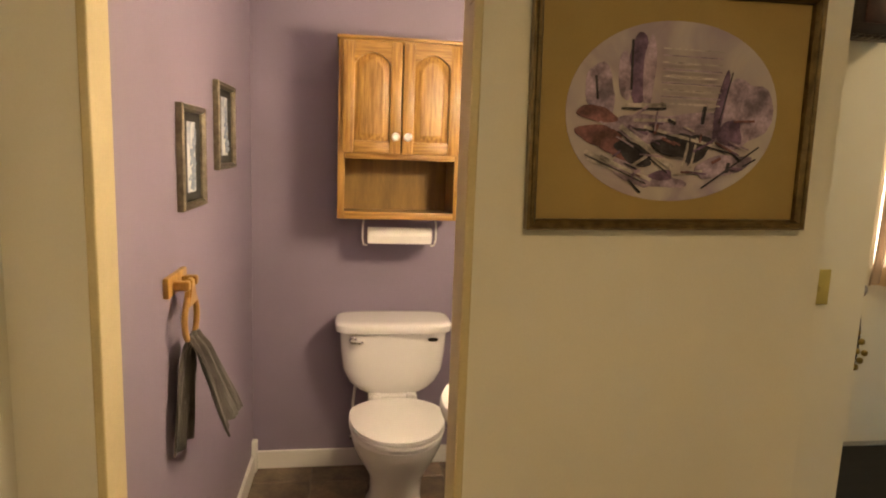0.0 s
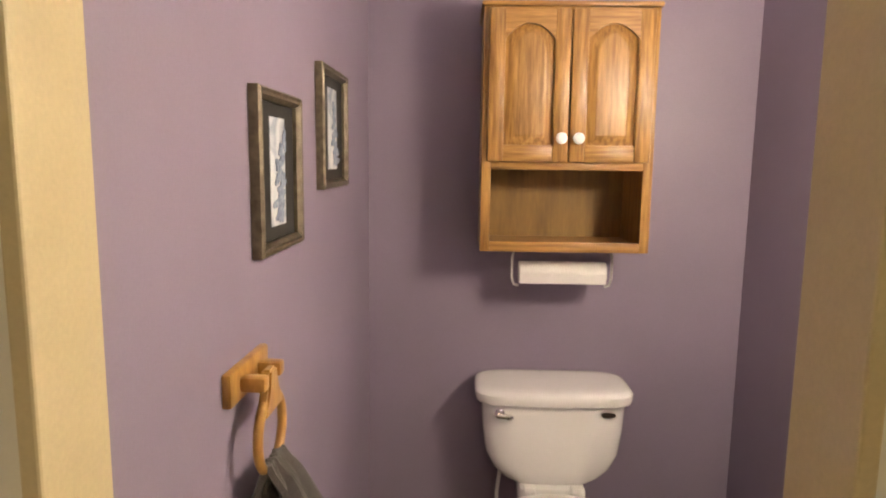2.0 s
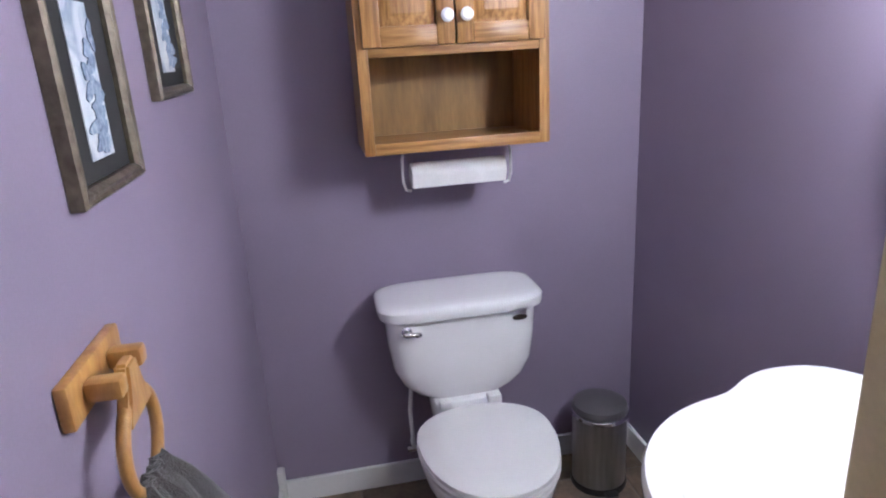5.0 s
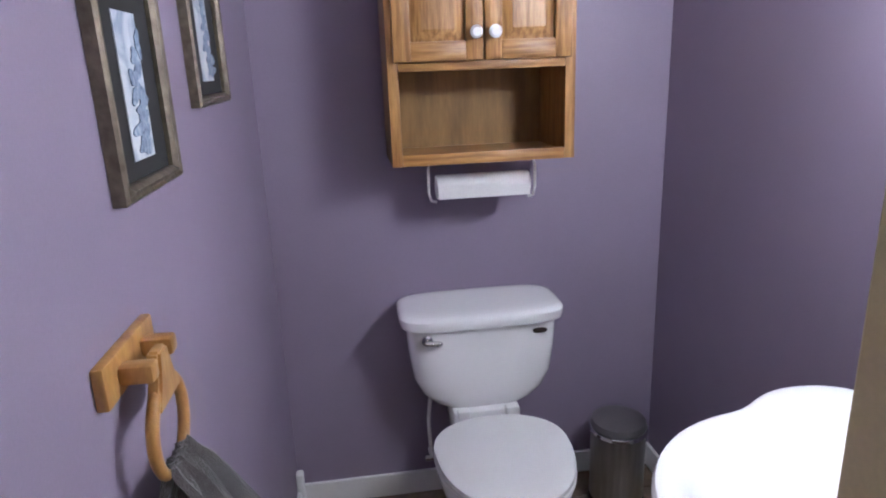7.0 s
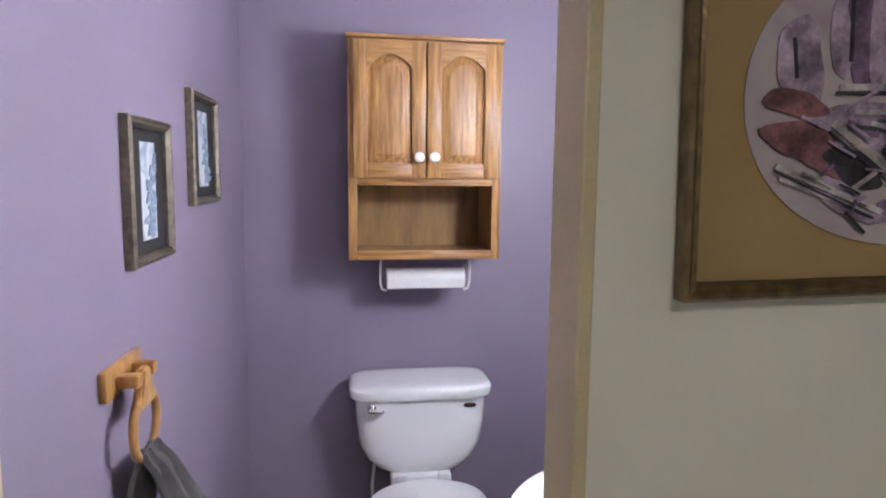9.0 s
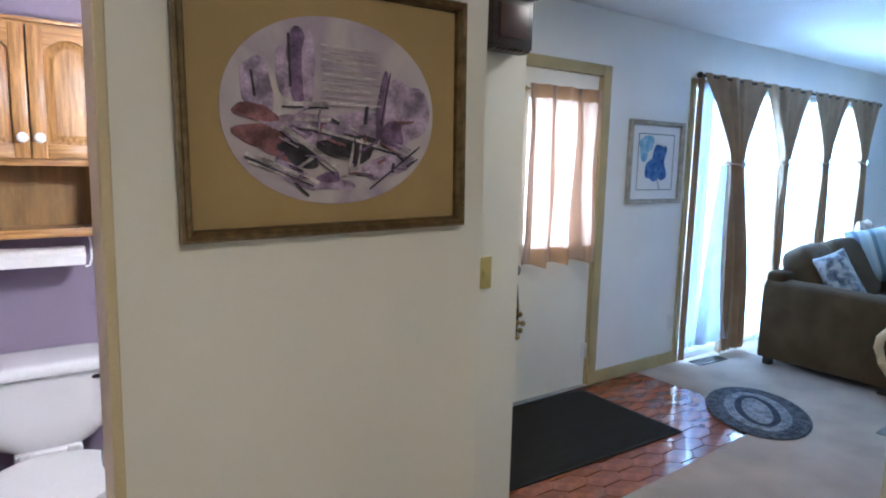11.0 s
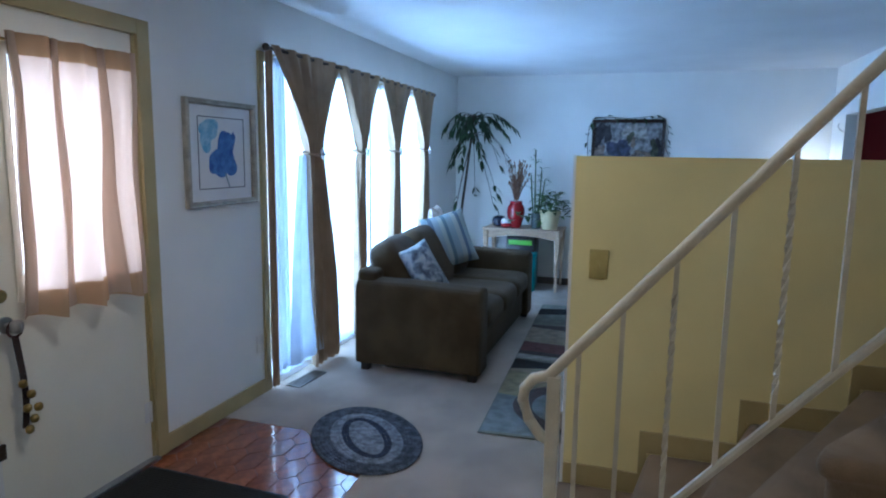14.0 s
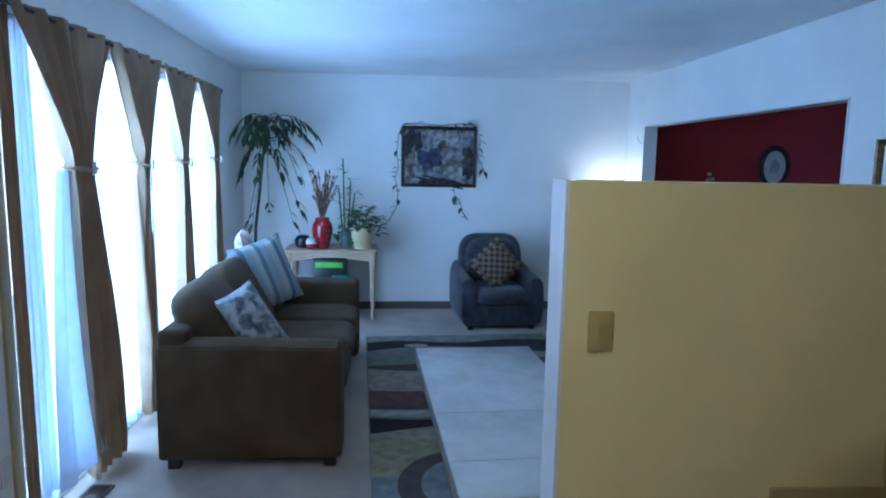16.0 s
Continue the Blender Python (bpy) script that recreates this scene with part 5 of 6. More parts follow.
for i, (a, b, lo) in enumerate(((4.66, 5.42, 0.06), (5.42, 6.16, 0.05), (6.16, 6.88, 0.05), (6.88, 7.58, 0.05))):
    sh = thing("sheer_curtain", "white sheer curtain glowing with daylight behind the drapes", "curtain", pose((a + b) / 2, NORTH - 0.028, 0), "window sheers")
    rr = random.Random(i)
    p0 = rr.uniform(0, 6)
    w = b - a
    part("cloth", sheet(B(), lambda u, v: Vector(((u - 0.5) * w * (1 - 0.1 * v * v), 0.016 * math.sin(2 * math.pi * 5 * u + p0) * (0.5 + 0.5 * v) + 0.008 * math.sin(27 * u + 2 * v), 2.1 + (lo - 2.1) * v)), 60, 16), SHEER, sh)
sh = thing("sheer_curtain", "white sheer panel pulled forward with its hem on the floor register", "curtain", pose(5.0, NORTH - 0.05, 0), "window sheers")
part("cloth", sheet(B(), lambda u, v: Vector(((u - 0.5) * (0.08 + 0.34 * v) - 0.1 * v, -0.01 - 0.07 * v * v + 0.014 * math.sin(14 * u + 2), 1.5 - 1.36 * v)), 40, 24), SHEER_DENSE, sh)
sh = thing("sheer_curtain", "white sheer panel gathered in soft folds at the window edge", "curtain", pose(4.74, NORTH - 0.04, 0), "window sheers")
part("cloth", sheet(B(), lambda u, v: Vector(((u - 0.5) * (0.11 + 0.05 * v), 0.012 * math.sin(17 * u + 1), 2.08 - 1.98 * v)), 30, 20), SHEER_DENSE, sh)

# ---- sofa ----
so = thing("sofa", "brown upholstered three-seat sofa below the window", "sofa", pose(5.15, 2.21, 0))
SL, SD = 1.98, 0.91
bm = B()
box(bm, 0.03, SL - 0.03, 0.05, SD, 0.06, 0.30, 0.02)
part("base", bm, SOFA, so)


def arm(x0, x1):
    bm = B()
    rows = []
    for y, e in ((0.0, -0.018), (0.012, 0.0), (0.5, 0.0), (SD - 0.012, 0.0), (SD, -0.018)):
        top = 0.655 - 0.03 * max(0, (0.5 - y))
        rows.append([(x0 - e * 0.6, y, 0.055), (x1 + e * 0.6, y, 0.055), (x1 + e, y, top - 0.07), (x1 + e - 0.02, y, top - 0.022 + e), (x1 - 0.07, y, top + e), (x0 + 0.07, y, top + e), (x0 - e + 0.02, y, top - 0.022 + e), (x0 - e, y, top - 0.07)])
    loft(bm, rows)
    bmesh.ops.bevel(bm, geom=[e for e in bm.edges], offset=0.0085, segments=3, affect="EDGES")
    part("arm", bm, SOFA, so)


arm(0.0, 0.22)
arm(SL - 0.22, SL)
bm = B()
box(bm, 0.04, SL - 0.04, SD - 0.15, SD, 0.3, 0.715, 0.035, 3)
part("back_frame", bm, SOFA, so)
sw = (SL - 0.44) / 3
for i in range(3):
    x = 0.22 + sw * (i + 0.5)
    bm = puff(B(), x, 0.385, 0.385, sw / 2 + 0.004, 0.40, 0.095, 0.22, 28)
    part("seat_cushion", bm, SOFA, so)
    bm = puff(B(), x - 0.02, 0.72, 0.655 + 0.018 * i, sw / 2 + (0.03 if i == 0 else 0.016), 0.135, 0.265, 0.48, 28, pose(0, 0, 0, (-33, -28, -26)[i], 0, (4, -2, 2)[i]))
    part("back_cushion", bm, SOFA, so, "plump brown back cushion")
for x in (0.05, SL - 0.05):
    for y in (0.06, SD - 0.07):
        part("foot", box(B(), x - 0.03, x + 0.03, y - 0.03, y + 0.03, 0, 0.062, 0.004), SOFA_FEET, so)


def pillow(m, a, b, c, material, label, group="sofa pillows"):
    """Square scatter cushion with pinched corners."""
    bm = B()
    n = 16

    def f(sign):
        def g(u, v):
            p, q2 = 2 * u - 1, 2 * v - 1
            h = c * ((1 - p ** 4) * (1 - q2 ** 4)) ** 0.55
            return Vector((a * p * (1 - 0.06 * (1 - q2 * q2)) * 1.0, sign * h, b * q2 * (1 - 0.06 * (1 - p * p))))
        return g
    sheet(bm, f(1), n, n)
    sheet(bm, f(-1), n, n)
    bmesh.ops.remove_doubles(bm, verts=bm.verts[:], dist=0.0005)
    return single("throw_pillow", bm, material, label, "pillow", m, True, group)


FLORAL = art("grey_floral_cloth", [(0.05, 0.06, 0.08), (0.16, 0.18, 0.21), (0.33, 0.34, 0.35), (0.40, 0.38, 0.35)], 18, distort=0.6)
STRIPE = bands("blue_stripe_cloth", [(0.0, (0.22, 0.27, 0.30)), (0.12, (0.11, 0.14, 0.18)), (0.2, (0.26, 0.30, 0.32)), (0.33, (0.34, 0.35, 0.32)), (0.42, (0.12, 0.17, 0.20)), (0.5, (0.25, 0.30, 0.32)), (0.64, (0.35, 0.35, 0.32)), (0.74, (0.11, 0.15, 0.20)), (0.82, (0.27, 0.32, 0.33))])
pillow(pose(5.415, 2.690, 0.690, -20, -28, -60), 0.115, 0.215, 0.105, FLORAL, "grey floral pillow leaning inside the sofa arm")
pillow(pose(6.345, 2.800, 0.800, -20, -14, -50), 0.20, 0.235, 0.075, STRIPE, "pale blue striped pillow leaning at the far sofa arm")
pillow(pose(6.505, 2.960, 0.920, -14, 0, 10), 0.17, 0.15, 0.06, mat("cream_print_cloth", (0.52, 0.44, 0.38), 0.9, var=0.25, scale=20), "cream print pillow on the sofa back")


# ---- living room floor ----
RUG_BASE = mat("sage_rug_pile", (0.20, 0.20, 0.165), 0.97, var=0.14, scale=10, bump=0.8, bscale=380)
rug_cols = {n: mat("rug_" + n, c, 0.97, var=0.14, scale=14, bump=0.8, bscale=380) for n, c in (("blue", (0.20, 0.22, 0.22)), ("brown", (0.075, 0.058, 0.052)), ("olive", (0.28, 0.25, 0.15)), ("black", (0.012, 0.011, 0.012)), ("red", (0.14, 0.06, 0.055)), ("tan", (0.31, 0.26, 0.19)), ("pale", (0.34, 0.32, 0.28)))}
ar = thing("area_rug", "area rug with bold waves of sage, black, red and brown", "rug", pose(4.43, 2.03, 0.0, 0, 0, 2.6))
RW, RL = 1.62, 3.18
part("rug_base", box(B(), 0, RL, -RW, 0, 0, 0.011, 0.003), RUG_BASE, ar)


def wave(name, f0, f1, layer_):
    n = 26
    pts = [(f0(-RW * i / n), -0.006 - (RW - 0.012) * i / n) for i in range(n + 1)] + [(f1(-RW * i / n), -0.006 - (RW - 0.012) * i / n) for i in range(n, -1, -1)]
    z = 0.0112 + 0.0004 * layer_
    lo = [[(x, y, z - 0.001) for x, y in pts], [(x, y, z) for x, y in pts]]
    part("rug_band", loft(B(), lo), rug_cols[name], ar, "", False)


sn = math.sin
wave("blue", lambda y: 0.02, lambda y: 0.62 + 0.06 * sn(3 * y), 1)
wave("olive", lambda y: 0.60 + 0.06 * sn(3 * y), lambda y: 1.02 + 0.09 * sn(2.4 * y + 1), 2)
wave("tan", lambda y: 0.98 + 0.09 * sn(2.4 * y + 1), lambda y: 1.2 + 0.07 * sn(3 * y), 3)
wave("black", lambda y: 1.10 - 0.22 * y * (1 if y > -0.5 else 0.6), lambda y: 1.33 + 0.05 * sn(4 * y), 4)
wave("pale", lambda y: 1.36 + 0.04 * sn(4 * y), lambda y: 1.46 + 0.04 * sn(4 * y), 5)
wave("brown", lambda y: 1.47 + 0.03 * sn(4 * y), lambda y: 1.56 + 0.03 * sn(4 * y), 6)
wave("red", lambda y: 1.55 + 0.03 * sn(4 * y), lambda y: 1.80 + 0.05 * sn(3 * y), 7)
wave("tan", lambda y: 1.80 + 0.05 * sn(3 * y), lambda y: 2.25 + 0.08 * sn(3 * y), 8)
wave("brown", lambda y: 2.26 + 0.08 * sn(3 * y), lambda y: 2.32 - 0.1 * y, 9)
wave("black", lambda y: 2.72 - 0.10 * sn(3 * y), lambda y: 2.96 - 0.04 * sn(6 * y), 10)
for a, b, col, lay_ in ((0.37, 0.30, "brown", 11), (0.27, 0.20, "blue", 12)):
    pts = [(p[0], p[1]) for p in oval(0.47, -0.47, 0, a, b * 1.15, 2, 40)]
    z = 0.0112 + 0.0004 * lay_
    part("rug_ring", loft(B(), [[(x, y, z - 0.001) for x, y in pts], [(x, y, z) for x, y in pts]]), rug_cols[col], ar, "", False)
pts = [(p[0], p[1]) for p in oval(2.85, -0.42, 0, 0.05, 0.10, 2, 24)]
part("rug_ring", loft(B(), [[(x, y, 0.0155) for x, y in pts], [(x, y, 0.0164) for x, y in pts]]), rug_cols["pale"], ar, "", False)

fm = thing("floor_mat", "thick pale folding floor mat with seams lying on the rug", "mat", pose(4.57, 1.665, 0.0165, 0, 0, 2.6))
TRIMW = mat("tan_mat_side", (0.30, 0.26, 0.21), 0.75, var=0.1, scale=6, bump=0.3)
part("side_band", box(B(), 0.004, 2.246, -0.896, -0.004, 0.0, 0.098, 0.012), TRIMW, fm, "tan cloth side band")
for x0, x1 in ((0, 0.35), (0.354, 0.95), (0.954, 2.25)):
    part("top_panel", box(B(), x0, x1, -0.90, 0.0, 0.0985, 0.118, 0.008, 3), STONE, fm, "smooth pale top panel")

# ---- side table and what stands on it ----
st = thing("side_table", "pale pine side table with tapered legs against the end wall", "table", pose(8.47, 2.545, 0) @ Matrix.Diagonal((0.96, 1.085, 0.854, 1)))
part("tabletop", box(B(), -0.26, 0.26, -0.41, 0.41, 0.79, 0.82, 0.006), PALE_WOOD, st)
for s in (-1, 1):
    bm = B()
    n = 16
    pts = [(-0.36 + 0.72 * i / n, 0.68 + 0.05 * math.sin(math.pi * i / n)) for i in range(n + 1)]
    lo = [[(s * 0.23, y, z) for y, z in pts] + [(s * 0.23, y, 0.789) for y, z in pts[::-1]], [(s * 0.21, y, z) for y, z in pts] + [(s * 0.21, y, 0.789) for y, z in pts[::-1]]]
    loft(bm, lo)
    part("apron", bm, PALE_WOOD, st, "", False)
    part("end_apron", box(B(), -0.2, 0.2, s * 0.38 - 0.01, s * 0.38 + 0.01, 0.69, 0.789), PALE_WOOD, st, "", False)
    for s2 in (-1, 1):
        bm = loft(B(), [oval(s2 * 0.22 - 0.0, s * 0.375, z, r, r, 4, 16) for z, r in ((0, 0.012), (0.25, 0.016), (0.5, 0.022), (0.66, 0.026), (0.68, 0.03), (0.788, 0.03))])
        part("leg", bm, PALE_WOOD, st)
TT = 0.702
sb = thing("storage_crate", "black crate with a lime green band under the side table", "storage box", pose(8.52, 2.570, 0.0) @ Matrix.Scale(0.9, 4))
part("crate", box(B(), -0.17, 0.17, -0.18, 0.18, 0.0, 0.66, 0.01), BLACK_PLASTIC, sb)
part("lime_band", box(B(), -0.178, -0.171, -0.15, 0.15, 0.56, 0.62, 0.002), GREEN_BOX, sb, "lime green band")
tb = thing("storage_bin", "turquoise plastic bin under the side table", "storage box", pose(8.30, 2.45, 0) @ Matrix.Scale(0.8, 4))
part("bin", loft(B(), [oval(0, 0, z, 0.11 + e, 0.09 + e, 5, 28) for z, e in ((0, 0), (0.5, 0.012), (0.52, 0.02), (0.535, 0.02))]), TEAL, tb)

hm = thing("helmet", "shiny navy helmet on the side table", "helmet", pose(8.35, 2.82, TT))
part("shell", puff(B(), 0, 0, 0.068, 0.085, 0.08, 0.068, 0.9, 22), NAVY, hm)
bl = thing("toy_ball", "white and red ball beside the helmet", "ball", pose(8.29, 2.73, TT))
part("ball", puff(B(), 0, 0, 0.058, 0.058, 0.058, 0.058, 1, 20), mat("white_leather", (0.7, 0.68, 0.68), 0.4), bl)
part("red_cap", puff(B(), -0.006, -0.004, 0.036, 0.058, 0.060, 0.036, 1, 20), RED_GLASS, bl, "dark red lower half")
vs = thing("vase", "glossy red ceramic vase with dried grasses on the side table", "vase", pose(8.35, 2.63, TT) @ Matrix.Scale(1.12, 4))
part("body", lathe(B(), [(0.05, 0), (0.055, 0.01), (0.082, 0.10), (0.092, 0.16), (0.085, 0.21), (0.06, 0.25), (0.064, 0.27), (0.055, 0.265)], 28), RED_GLASS, vs)
bm = B()
rnd = random.Random(7)
for i in range(90):
    a, s = rnd.uniform(0, 6.28), rnd.uniform(0.03, 0.13)
    h = rnd.uniform(0.42, 0.68)
    tube(bm, [(0.02 * math.cos(a), 0.02 * math.sin(a), 0.28), (s * 0.6 * math.cos(a), s * 0.6 * math.sin(a), 0.28 + (h - 0.28) * 0.6), (s * math.cos(a) * 1.1, s * math.sin(a) * 1.1, h)], 0.0022, 3)
    puff(bm, s * math.cos(a) * 1.1, s * math.sin(a) * 1.1, h, 0.007, 0.007, 0.02, 1, 6)
part("dried_grass", bm, DRIED, vs, "brown dried grass stems", False)


def leaf_into(bm, p, d, length, width, droop=0.35, fold=0.15):
    """A pointed leaf from p along d, bending down."""
    d = Vector(d).normalized()
    sd = d.cross(Vector((0, 0, 1)))
    sd = sd.normalized() if sd.length > 0.05 else Vector((1, 0, 0))
    up = sd.cross(d)
    rows = []
    for i, w in enumerate((0.08, 0.75, 1.0, 0.62, 0.03)):
        s = i / 4
        c = Vector(p) + d * length * s - Vector((0, 0, 1)) * droop * length * s * s
        rows.append([bm.verts.new(c - sd * width * w / 2 + up * fold * width * w), bm.verts.new(c), bm.verts.new(c + sd * width * w / 2 + up * fold * width * w)])
    for a, b in zip(rows, rows[1:]):
        bm.faces.new((a[0], a[1], b[1], b[0]))
        bm.faces.new((a[1], a[2], b[2], b[1]))


# lucky bamboo
lb = thing("bamboo_plant", "tall lucky bamboo in a clear jar on the side table", "plant", pose(8.37, 2.40, TT))
part("jar", lathe(B(), [(0.05, 0), (0.055, 0.01), (0.055, 0.17), (0.05, 0.175)], 24), mat("dark_jar", (0.10, 0.13, 0.13), 0.1, coat=0.5), lb)
for i, (x, y, h) in enumerate(((0.0, 0.02, 0.88), (0.02, -0.03, 0.66), (-0.02, 0.05, 0.60), (0.0, -0.06, 0.55))):
    bm = B()
    pts = [(x * 0.5, y * 0.5, 0.10), (x, y, 0.35), (x + 0.01 * sn(i), y * 1.4, h)]
    tube(bm, pts, 0.009, 8, 0.7)
    part("cane", bm, LEAF_LIGHT, lb, "green cane")
    bm = B()
    rr = random.Random(i)
    for j in range(9):
        a = rr.uniform(0, 6.28)
        leaf_into(bm, (x + 0.01 * sn(i), y * 1.4, h - rr.uniform(-0.01, 0.16)), (math.cos(a), math.sin(a), rr.uniform(0.1, 0.9)), rr.uniform(0.08, 0.14), 0.022)
    part("foliage", bm, LEAF_LIGHT, lb)
# potted plant with trailing vine
pp = thing("potted_plant", "trailing green pothos in a cream pot on the side table", "plant", pose(8.35, 2.24, TT) @ Matrix.Scale(1.35, 4))
part("pot", lathe(B(), [(0.06, 0), (0.065, 0.01), (0.085, 0.13), (0.09, 0.14), (0.09, 0.155), (0.08, 0.15)], 28), CREAM_POT, pp)
bm = B()
rr = random.Random(3)
for j in range(70):
    a = rr.uniform(0, 6.28)
    r = rr.uniform(0.0, 0.13)
    z = 0.15 + rr.uniform(-0.02, 0.14) - 0.7 * max(0, r - 0.08)
    leaf_into(bm, (r * math.cos(a), r * math.sin(a), z), (math.cos(a), math.sin(a), rr.uniform(-0.2, 0.8)), rr.uniform(0.06, 0.11), rr.uniform(0.04, 0.06))
for j in range(16):
    leaf_into(bm, (rr.uniform(-0.1, 0.1), 0.02 + 0.018 * j, rr.uniform(0.05, 0.16)), (rr.uniform(-1, 0.2), rr.uniform(-0.4, 0.6), rr.uniform(-0.2, 0.5)), 0.09, 0.05)
for y, h in ((0.06, 0.30), (-0.05, 0.33), (0.0, 0.26)):
    tube(bm, [(0, 0, 0.14), (0, y, h - 0.03)], 0.003, 5)
    for s in (-1, 1):
        leaf_into(bm, (0, y, h - 0.03), (0.1, s, 0.4), 0.08, 0.05)
part("foliage", bm, LEAF_LIGHT, pp)

# tall umbrella plant
up = thing("umbrella_plant", "tall umbrella plant with drooping leaf stems in the window corner", "plant", pose(8.38, 3.28, 0))
part("pot", lathe(B(), [(0.10, 0), (0.105, 0.01), (0.13, 0.24), (0.14, 0.25), (0.14, 0.28), (0.125, 0.275), (0.12, 0.23)], 28), CREAM_POT, up)
trunk = [(0, 0, 0.2), (0.005, 0.01, 0.55), (0, 0.0, 0.9), (-0.01, -0.04, 1.2), (-0.02, -0.09, 1.6), (-0.02, -0.13, 1.96)]
part("trunk", tube(B(), trunk, 0.017, 10, 0.7), STEM, up)
bm, sm = B(), B()
rr = random.Random(11)
top = Vector((-0.02, -0.13, 1.94))
for tier, count, z0, l0, l1, f0, f1 in ((0, 12, 0.0, 0.36, 0.52, 0.06, 0.16), (1, 8, -0.10, 0.18, 0.26, 0.05, 0.12), (2, 7, -0.20, 0.36, 0.50, 0.22, 0.34), (3, 5, -0.24, 0.20, 0.42, 0.55, 0.85)):
    for j in range(count):
        a = 6.283 * (j + rr.uniform(-0.25, 0.25)) / count + tier
        L, fall = rr.uniform(l0, l1), rr.uniform(f0, f1)
        dx, dy = math.cos(a), math.sin(a)
        if dy > 0:
            dy *= 0.6
        o = top + Vector((0, 0, z0 + rr.uniform(-0.03, 0.03)))
        path = []
        for i in range(10):
            s = i / 9
            path.append(o + Vector((dx * L * s ** 0.85, dy * L * s ** 0.85, 0.05 * math.sin(math.pi * s) * (tier < 3) - fall * s ** (2.0 if tier < 3 else 1.2))))
        tube(sm, path, 0.0042, 5, 0.5)
        for i in range(4 if tier < 2 else (6 if tier == 2 else 8), 10):
            for s in (-1, 1):
                if rr.random() < 0.66:
                    leaf_into(bm, path[i], Vector((dx, dy, -0.75)) + s * rr.uniform(0.3, 1.0) * Vector((-dy, dx, 0)), rr.uniform(0.07, 0.12), rr.uniform(0.026, 0.042), 0.5)
        leaf_into(bm, path[9], (dx, dy, -1.0), rr.uniform(0.09, 0.13), 0.042, 0.4)
part("crown", bm, LEAF, up, "drooping dark green leaves")
part("branching", sm, STEM, up)


# ---- armchair ----
ac = thing("armchair", "dark navy-grey upholstered armchair against the end wall", "armchair", pose(8.20, 0.93, 0, 0, 0, 4) @ Matrix.Diagonal((0.92, 0.90, 0.86, 1)))
part("base", box(B(), -0.40, 0.36, -0.40, 0.40, 0.04, 0.30, 0.035, 3), CHAIR, ac)
part("seat_cushion", puff(B(), -0.10, 0, 0.37, 0.36, 0.285, 0.095, 0.3, 26), CHAIR, ac)
for s in (-1, 1):
    bm = B()
    rows = []
    for x, h, w in ((-0.40, 0.52, 0.07), (-0.37, 0.57, 0.085), (0.0, 0.60, 0.085), (0.30, 0.66, 0.085), (0.36, 0.66, 0.06)):
        rows.append([(x, s * 0.365 + math.copysign(abs(math.cos(q_)) ** 0.7, math.cos(q_)) * w, 0.06 + (h - 0.06) * (0.5 + 0.5 * math.copysign(abs(math.sin(q_)) ** 0.55, math.sin(q_)))) for q_ in [2 * math.pi * i / 20 for i in range(20)]])
    loft(bm, rows)
    part("arm", bm, CHAIR, ac)
part("backrest", puff(B(), 0.26, 0, 0.66, 0.13, 0.36, 0.34, 0.42, 28, pose(0, 0, 0, 0, 11, 0)), CHAIR, ac)
part("back_cushion", puff(B(), 0.17, 0, 0.70, 0.09, 0.30, 0.25, 0.5, 26, pose(0, 0, 0, 0, 13, 0)), CHAIR, ac)
for x in (-0.34, 0.30):
    for y in (-0.33, 0.33):
        part("foot", box(B(), x - 0.025, x + 0.025, y - 0.025, y + 0.025, 0, 0.045, 0.003), SOFA_FEET, ac)
LATTICE = mat("tan_lattice_cloth", (0.20, 0.135, 0.075), 0.9, var=0.1, scale=8, bump=0.4, bscale=300)
nt = LATTICE.node_tree
ck, tcn, mpn = nt.nodes.new("ShaderNodeTexChecker"), nt.nodes.new("ShaderNodeTexCoord"), nt.nodes.new("ShaderNodeMapping")
ck.inputs["Scale"].default_value = 26.0
ck.inputs["Color1"].default_value, ck.inputs["Color2"].default_value = (0.23, 0.155, 0.085, 1), (0.05, 0.04, 0.042, 1)
nt.links.new(tcn.outputs["Object"], mpn.inputs[0])
nt.links.new(mpn.outputs[0], ck.inputs["Vector"])
hs_ = [x for x in nt.nodes if x.type == "HUE_SAT"][0]
nt.links.new(ck.outputs[0], hs_.inputs["Color"])
pillow(Matrix.Translation((8.03, 0.95, 0.60)) @ pose(0, 0, 0, 0, 14, 4) @ pose(0, 0, 0, 0, 0, 90) @ pose(0, 0, 0, 0, 42, 0), 0.20, 0.20, 0.06, LATTICE, "tan lattice pillow standing on its corner in the armchair", "armchair pillow")

# ---- end wall: picture, vines ----
PW, PH = 0.68, 0.545
PD = {n: mat("landscape_" + n, c, 0.7, var=0.35, scale=18) for n, c in (("dark", (0.035, 0.03, 0.035)), ("sky", (0.24, 0.24, 0.25)), ("blue", (0.05, 0.055, 0.10)), ("tan", (0.20, 0.15, 0.12)), ("white", (0.36, 0.34, 0.32)), ("olive", (0.07, 0.075, 0.045)))}
bits = [("canvas", flat([(-PW / 2 + 0.02, -PH / 2 + 0.02), (PW / 2 - 0.02, -PH / 2 + 0.02), (PW / 2 - 0.02, PH / 2 - 0.02), (-PW / 2 + 0.02, PH / 2 - 0.02)], -0.004), PD["sky"], "landscape painting of trees by pale water")]
rl = random.Random(8)
